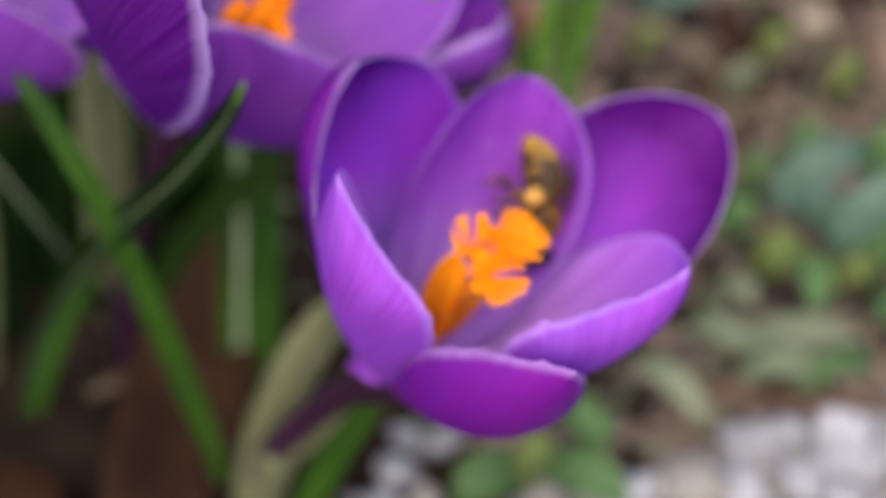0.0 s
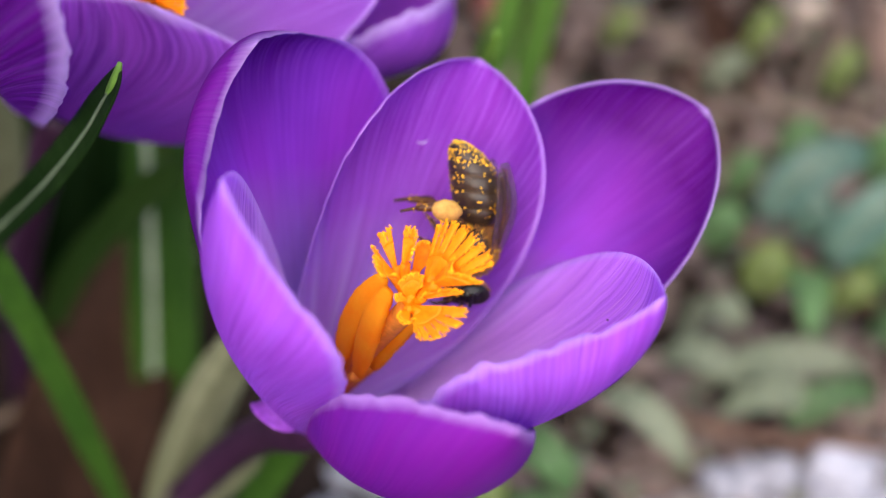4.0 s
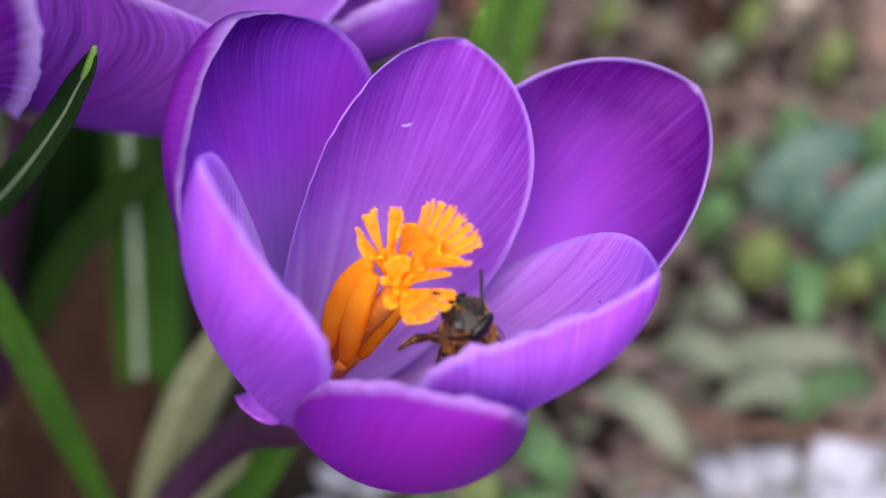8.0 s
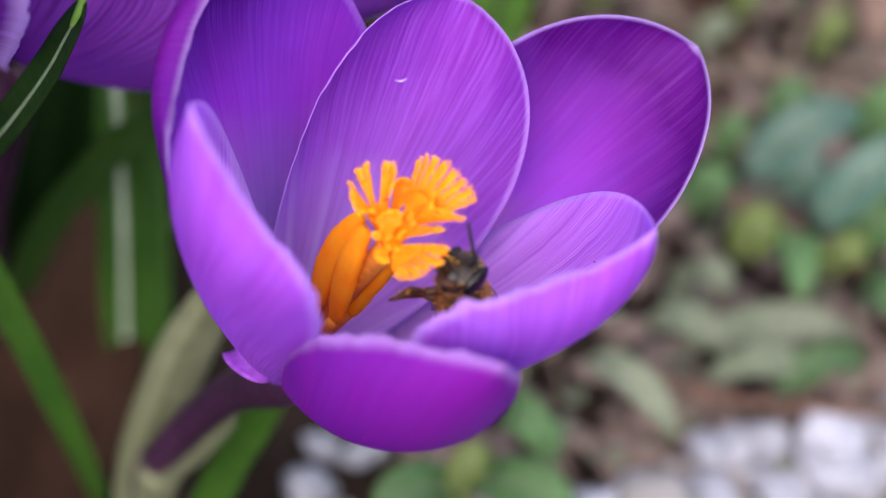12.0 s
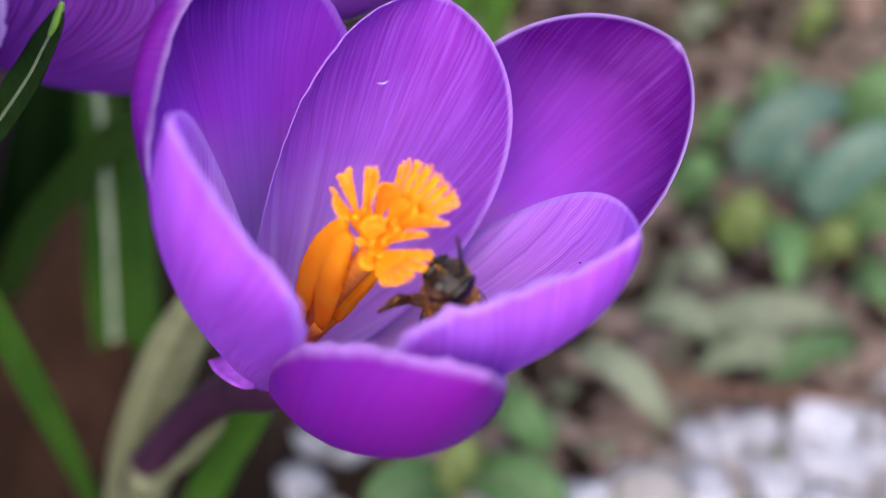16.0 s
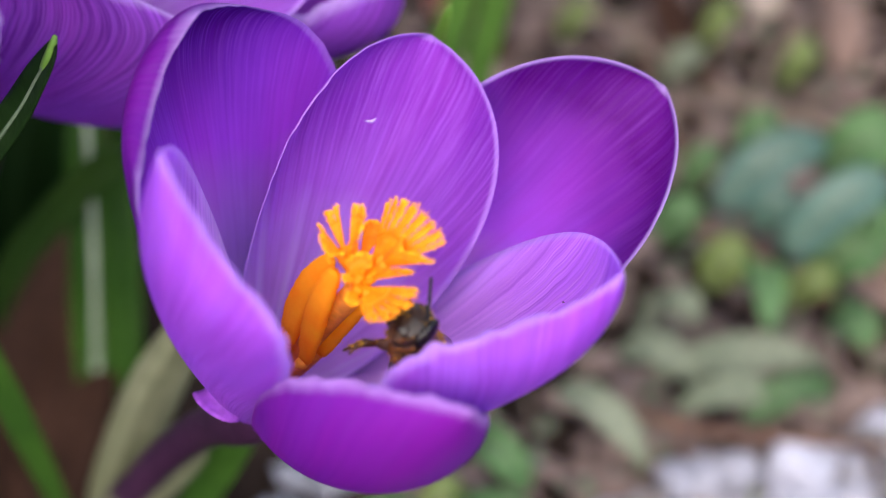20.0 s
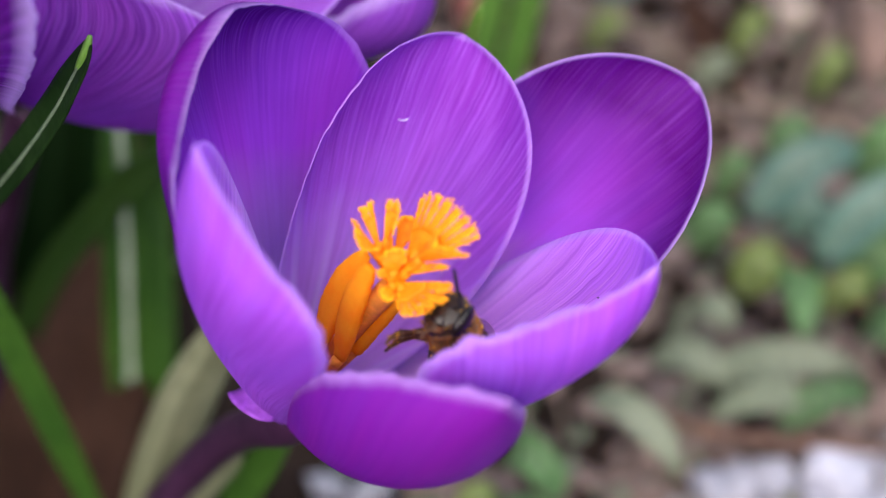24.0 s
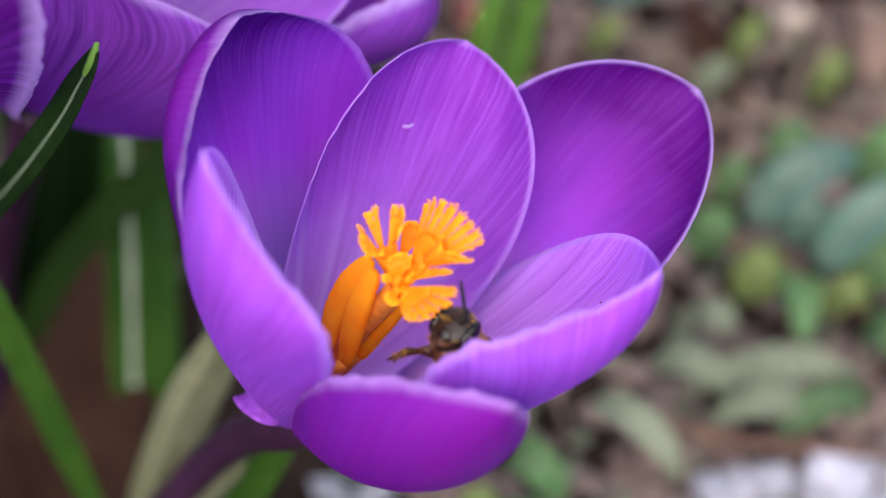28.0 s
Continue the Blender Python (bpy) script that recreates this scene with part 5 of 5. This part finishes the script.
    face = on_ball((3.45, 0, -0.25), (1.02, 1.66, 1.8), 520, 19, lambda p: abs(p.y) < 0.62 and p.x > 0.1)
    tagged(part("head_fur", hairs(face, 0.2, 0.014, 6), FACE_FUZZ, head, "short brown face hairs"), kind="stuff")
    tagged(part("head_fur", hairs(on_ball((3.45, 0, -0.25), (1.0, 1.5, 1.75), 520, 13, lambda p: abs(p.y) < 0.8 and p.x < 0.15), 0.36, 0.02, 5), FUR, head, "pale tan fuzz"), kind="stuff")
    tagged(part("head_pollen", grains(on_ball((3.45, 0, -0.25), (1.0, 1.7, 1.8), 34, 23, lambda p: p.x > -0.2), 0.06, 7), POLLEN, head, "scattered yellow pollen grains"), kind="stuff")
    tagged(part("thorax_pollen", grains(on_ball((0, 0, 0), (2.3, 2.15, 2.05), 120, 29), 0.07, 8), POLLEN, thorax, "scattered yellow pollen grains"), kind="stuff")
    antennae = []
    for side, bend, last in ((1, (0.5, 0.5, 0.4), (2.2, -0.95, 2.1)), (-1, (0.4, -0.6, 0.2), (0.4, -2.3, -1.0))):
        bend, last = Vector(bend), Vector(last)
        ob = part("antenna", joined([tube([(0, 0, 0), bend * 0.5, bend], 0.12, 7, 8),
                                     tube([bend, bend.lerp(last, 0.35), bend.lerp(last, 0.7), last], lambda s: 0.15 - 0.03 * s, 12, 8)]), ANTENNA, bee, "thin black elbowed antenna")
        ob.location = Vector((4.2, 0.35 * side, 0.15)) * MM
        antennae.append(ob)
    # legs: front, middle, hind on each side
    bee_legs = []
    for k, (x, chain) in enumerate((
            (1.2, [(0, 0, 0), (0.6, 1.3, -1.1), (1.4, 2.1, -2.0), (2.2, 2.3, -2.9), (2.6, 2.2, -3.7)]),
            (0.1, [(0, 0, 0), (0.2, 1.6, -1.0), (0.6, 2.6, -2.3), (0.9, 2.9, -3.6), (1.2, 3.0, -4.5)]),
            (-1.2, [(0, 0, 0), (-0.9, 1.2, -1.0), (-1.7, 1.7, -2.6), (-1.4, 1.3, -4.3), (-1.0, 1.0, -5.4)]))):
        for side in (1, -1):
            pts = [Vector((p[0], p[1] * side, p[2])) * (0.7 if k < 2 else 1.0) for p in chain]
            wide = 0.33 + 0.14 * (k == 2)
            leg = part("leg", joined([tube([pts[0], pts[0].lerp(pts[1], 0.5), pts[1]], lambda s: wide * (0.7 + 0.3 * math.sin(3.1 * s)), 7, 8),
                                      tube([pts[1], pts[1].lerp(pts[2], 0.5), pts[2]], lambda s: wide * (0.55 + 0.45 * s), 7, 8),
                                      tube([pts[2], pts[2].lerp(pts[3], 0.5), pts[3]], lambda s: wide * (0.85 - 0.35 * s), 7, 8),
                                      tube([pts[3], pts[3].lerp(pts[4], 0.5), pts[4]], lambda s: 0.16 - 0.05 * s, 6, 6)]), LEG, bee, "reddish brown jointed leg")
            leg.location = Vector((x, 0.9 * side, -1.2)) * MM
            spots = []
            rng = random.Random(k * 2 + side)
            for q in range(90):
                i = rng.randint(0, 2)
                c = pts[i].lerp(pts[i + 1], rng.random())
                n = Vector([rng.gauss(0, 1) for _ in range(3)]).normalized()
                spots.append((c + n * wide * 0.6, n))
            tagged(part("leg_hair", hairs(spots, 0.3, 0.016, k, 0.3), FUR, leg, "short golden hairs"), kind="stuff")
            tagged(part("leg_pollen", grains(spots[:26 + 44 * (k == 2)], 0.06, k), POLLEN, leg, "orange pollen grains"), kind="stuff")
            if k == 2:
                c = pts[1].lerp(pts[2], 0.62) + Vector((-0.1, 0.35 * side, 0))
                lump = lambda p: p * (1 + 0.12 * noise.noise(p * 2.3))
                part("pollen_load", ball(c, (0.88, 0.82, 1.2) if side < 0 else (0.42, 0.4, 0.7), 14, 10, lump), LOAD, leg, "lump of tan packed pollen")
            bee_legs.append(leg)
    # wings lie back over the abdomen
    for side in (1, -1):
        for nm, root, tip, half, splay in (("forewing", (0.3, 1.1, 1.4), (-6.9, 2.3, 0.8), 1.3, 0.4), ("hindwing", (-0.6, 1.2, 1.2), (-6.2, 3.1, 0.4), 1.0, 0.3)):
            r, t = Vector((root[0], root[1] * side, root[2])), Vector((tip[0], tip[1] * side, tip[2]))
            mid = r.lerp(t, 0.5) + Vector((0, splay * side, 0.35))
            prof = lambda s: half * max(0.0, math.sin(math.pi * min(1, 0.06 + 0.86 * s ** 0.9))) ** 0.7 + 0.05
            wing = part(nm, sheet([r, mid, t], prof, (0, 0.8 * side, 0.6), 16, 7, 0.08, 0.05), WING, bee, "smoky translucent wing")
            wing.visible_shadow = True
            for off in (-0.55, 0.0, 0.5):
                pts = [r + Vector((0, 0, 0.03)), mid + Vector((0, off * half, 0.06)), t.lerp(mid, 0.12) + Vector((0, off * half * 0.8, 0.03))]
                part("wing_vein", tube(pts, 0.045, 10, 5), LEG, wing, "dark brown wing vein")
    return bee, antennae, bee_legs


BEE, BEE_ANTENNAE, BEE_LEGS = build_bee()


def motions():
    """The bee works its way down from the back petal and round the stigma, then feeds in the cup."""
    walk(BEE, [
        (0, pose(0.00240, 0.00987, 0.07352, -132.9, 52.2, -102.7)),
        (0.5, pose(0.00293, 0.01013, 0.07381, -118.5, 51.0, -89.2)),
        (1, pose(0.00163, 0.01031, 0.07374, -118.9, 47.3, -81.6)),
        (1.5, pose(0.00134, 0.00964, 0.07348, -126.3, 47.8, -89.6)),
        (2, pose(0.00245, 0.00854, 0.07416, -133.9, 46.7, -110.7)),
        (2.5, pose(0.00233, 0.00750, 0.07474, -134.0, 42.2, -112.9)),
        (3, pose(0.00193, 0.00757, 0.07495, -130.6, 43.5, -108.8)),
        (3.5, pose(0.00192, 0.00789, 0.07487, -121.4, 44.0, -104.3)),
        (5.5, pose(-0.00029, 0.00159, 0.07662, -79.2, 28.1, -81.4)),
        (6, pose(0.00008, 0.00101, 0.07748, -82.6, -2.4, -77.5)),
        (6.5, pose(0.00129, 0.00112, 0.07826, -73.2, -15.4, -81.1)),
        (7, pose(0.00132, 0.00005, 0.07701, -65.2, -24.4, -82.0)),
        (7.2, pose(0.00350, 0.00180, 0.07895, -61.0, -30.6, -83.0)),
        (7.5, pose(0.00030, -0.00311, 0.07545, -46.5, -58.9, -87.2)),
        (8, pose(0.00190, -0.00410, 0.07662, -35.7, -75.5, -94.2)),
        (9, pose(0.00259, -0.00446, 0.07669, -17.4, -79.1, -112.8)),
        (10, pose(0.00204, -0.00468, 0.07629, 8.1, -77.2, -137.0)),
        (11, pose(0.00213, -0.00377, 0.07638, -11.2, -76.4, -117.5)),
        (12, pose(0.00206, -0.00387, 0.07604, -27.4, -82.2, -103.5)),
        (12.5, pose(0.00235, -0.00424, 0.07643, -12.8, -81.7, -118.1)),
        (14.5, pose(0.00235, -0.00439, 0.07623, 1.4, -76.7, -131.2)),
        (15, pose(0.00231, -0.00419, 0.07628, -8.7, -79.1, -123.4)),
        (16, pose(0.00219, -0.00383, 0.07606, -35.8, -76.9, -95.4)),
        (17, pose(0.00203, -0.00362, 0.07557, -8.1, -76.6, -120.6)),
        (18, pose(0.00271, -0.00415, 0.07587, -0.8, -78.0, -128.1)),
        (19, pose(0.00101, -0.00432, 0.07587, -32.7, -74.5, -97.0)),
        (20, pose(0.00091, -0.00437, 0.07577, -21.9, -78.2, -108.9)),
        (21, pose(0.00171, -0.00419, 0.07546, -0.3, -76.1, -128.2)),
        (22, pose(0.00151, -0.00437, 0.07592, -16.1, -73.6, -111.8)),
        (22.5, pose(0.00034, -0.00430, 0.07551, -29.0, -76.9, -100.5)),
        (24.5, pose(0.00164, -0.00367, 0.07610, -9.4, -73.8, -117.6)),
        (25, pose(0.00207, -0.00400, 0.07604, -4.4, -74.6, -122.1)),
        (25.5, pose(0.00162, -0.00431, 0.07612, -0.6, -77.9, -128.2)),
        (26, pose(0.00118, -0.00447, 0.07596, -10.2, -80.4, -120.4)),
        (26.5, pose(0.00056, -0.00471, 0.07583, -28.7, -79.5, -101.8)),
        (27, pose(0.00074, -0.00452, 0.07599, -33.5, -76.0, -96.3)),
        (27.5, pose(0.00055, -0.00427, 0.07575, -25.0, -74.9, -103.7)),
        (28, pose(0.00129, -0.00490, 0.07595, -8.2, -76.7, -120.0)),
    ])
    for k, ob in enumerate(BEE_ANTENNAE):
        side = 1 if k == 0 else -1
        base = ob.location.copy()
        rows = []
        for i in range(113):
            t = i * 0.25
            a = 14 * math.sin(2.1 * t + 1.3 * k) + 8 * math.sin(5.3 * t + k)
            a += 70 * min(1.0, max(0.0, (7.9 - t) / 0.8))
            rows.append((t, pose(base.x, base.y, base.z, 7 * side * math.sin(1.7 * t + k), a, 9 * side * math.sin(2.9 * t + 2 * k))))
        walk(ob, rows)
    for k, ob in enumerate(BEE_LEGS):
        base = ob.location.copy()
        rows = []
        for i in range(57):
            t = i * 0.5
            a = (16 if k < 2 else 9) * math.sin(3.1 * t + 1.9 * k)
            early, late = min(1.0, max(0.0, 8.0 - t)), min(1.0, max(0.0, t - 7.0))
            a += 62 * early * (k < 4) + 85 * late * (k > 3)
            tuck = (-35 if k == 4 else 35) * late * (k > 3)
            rows.append((t, pose(base.x, base.y, base.z, tuck + 5 * math.sin(2.3 * t + k), a, 7 * math.sin(1.9 * t + 2.2 * k))))
        walk(ob, rows)


motions()
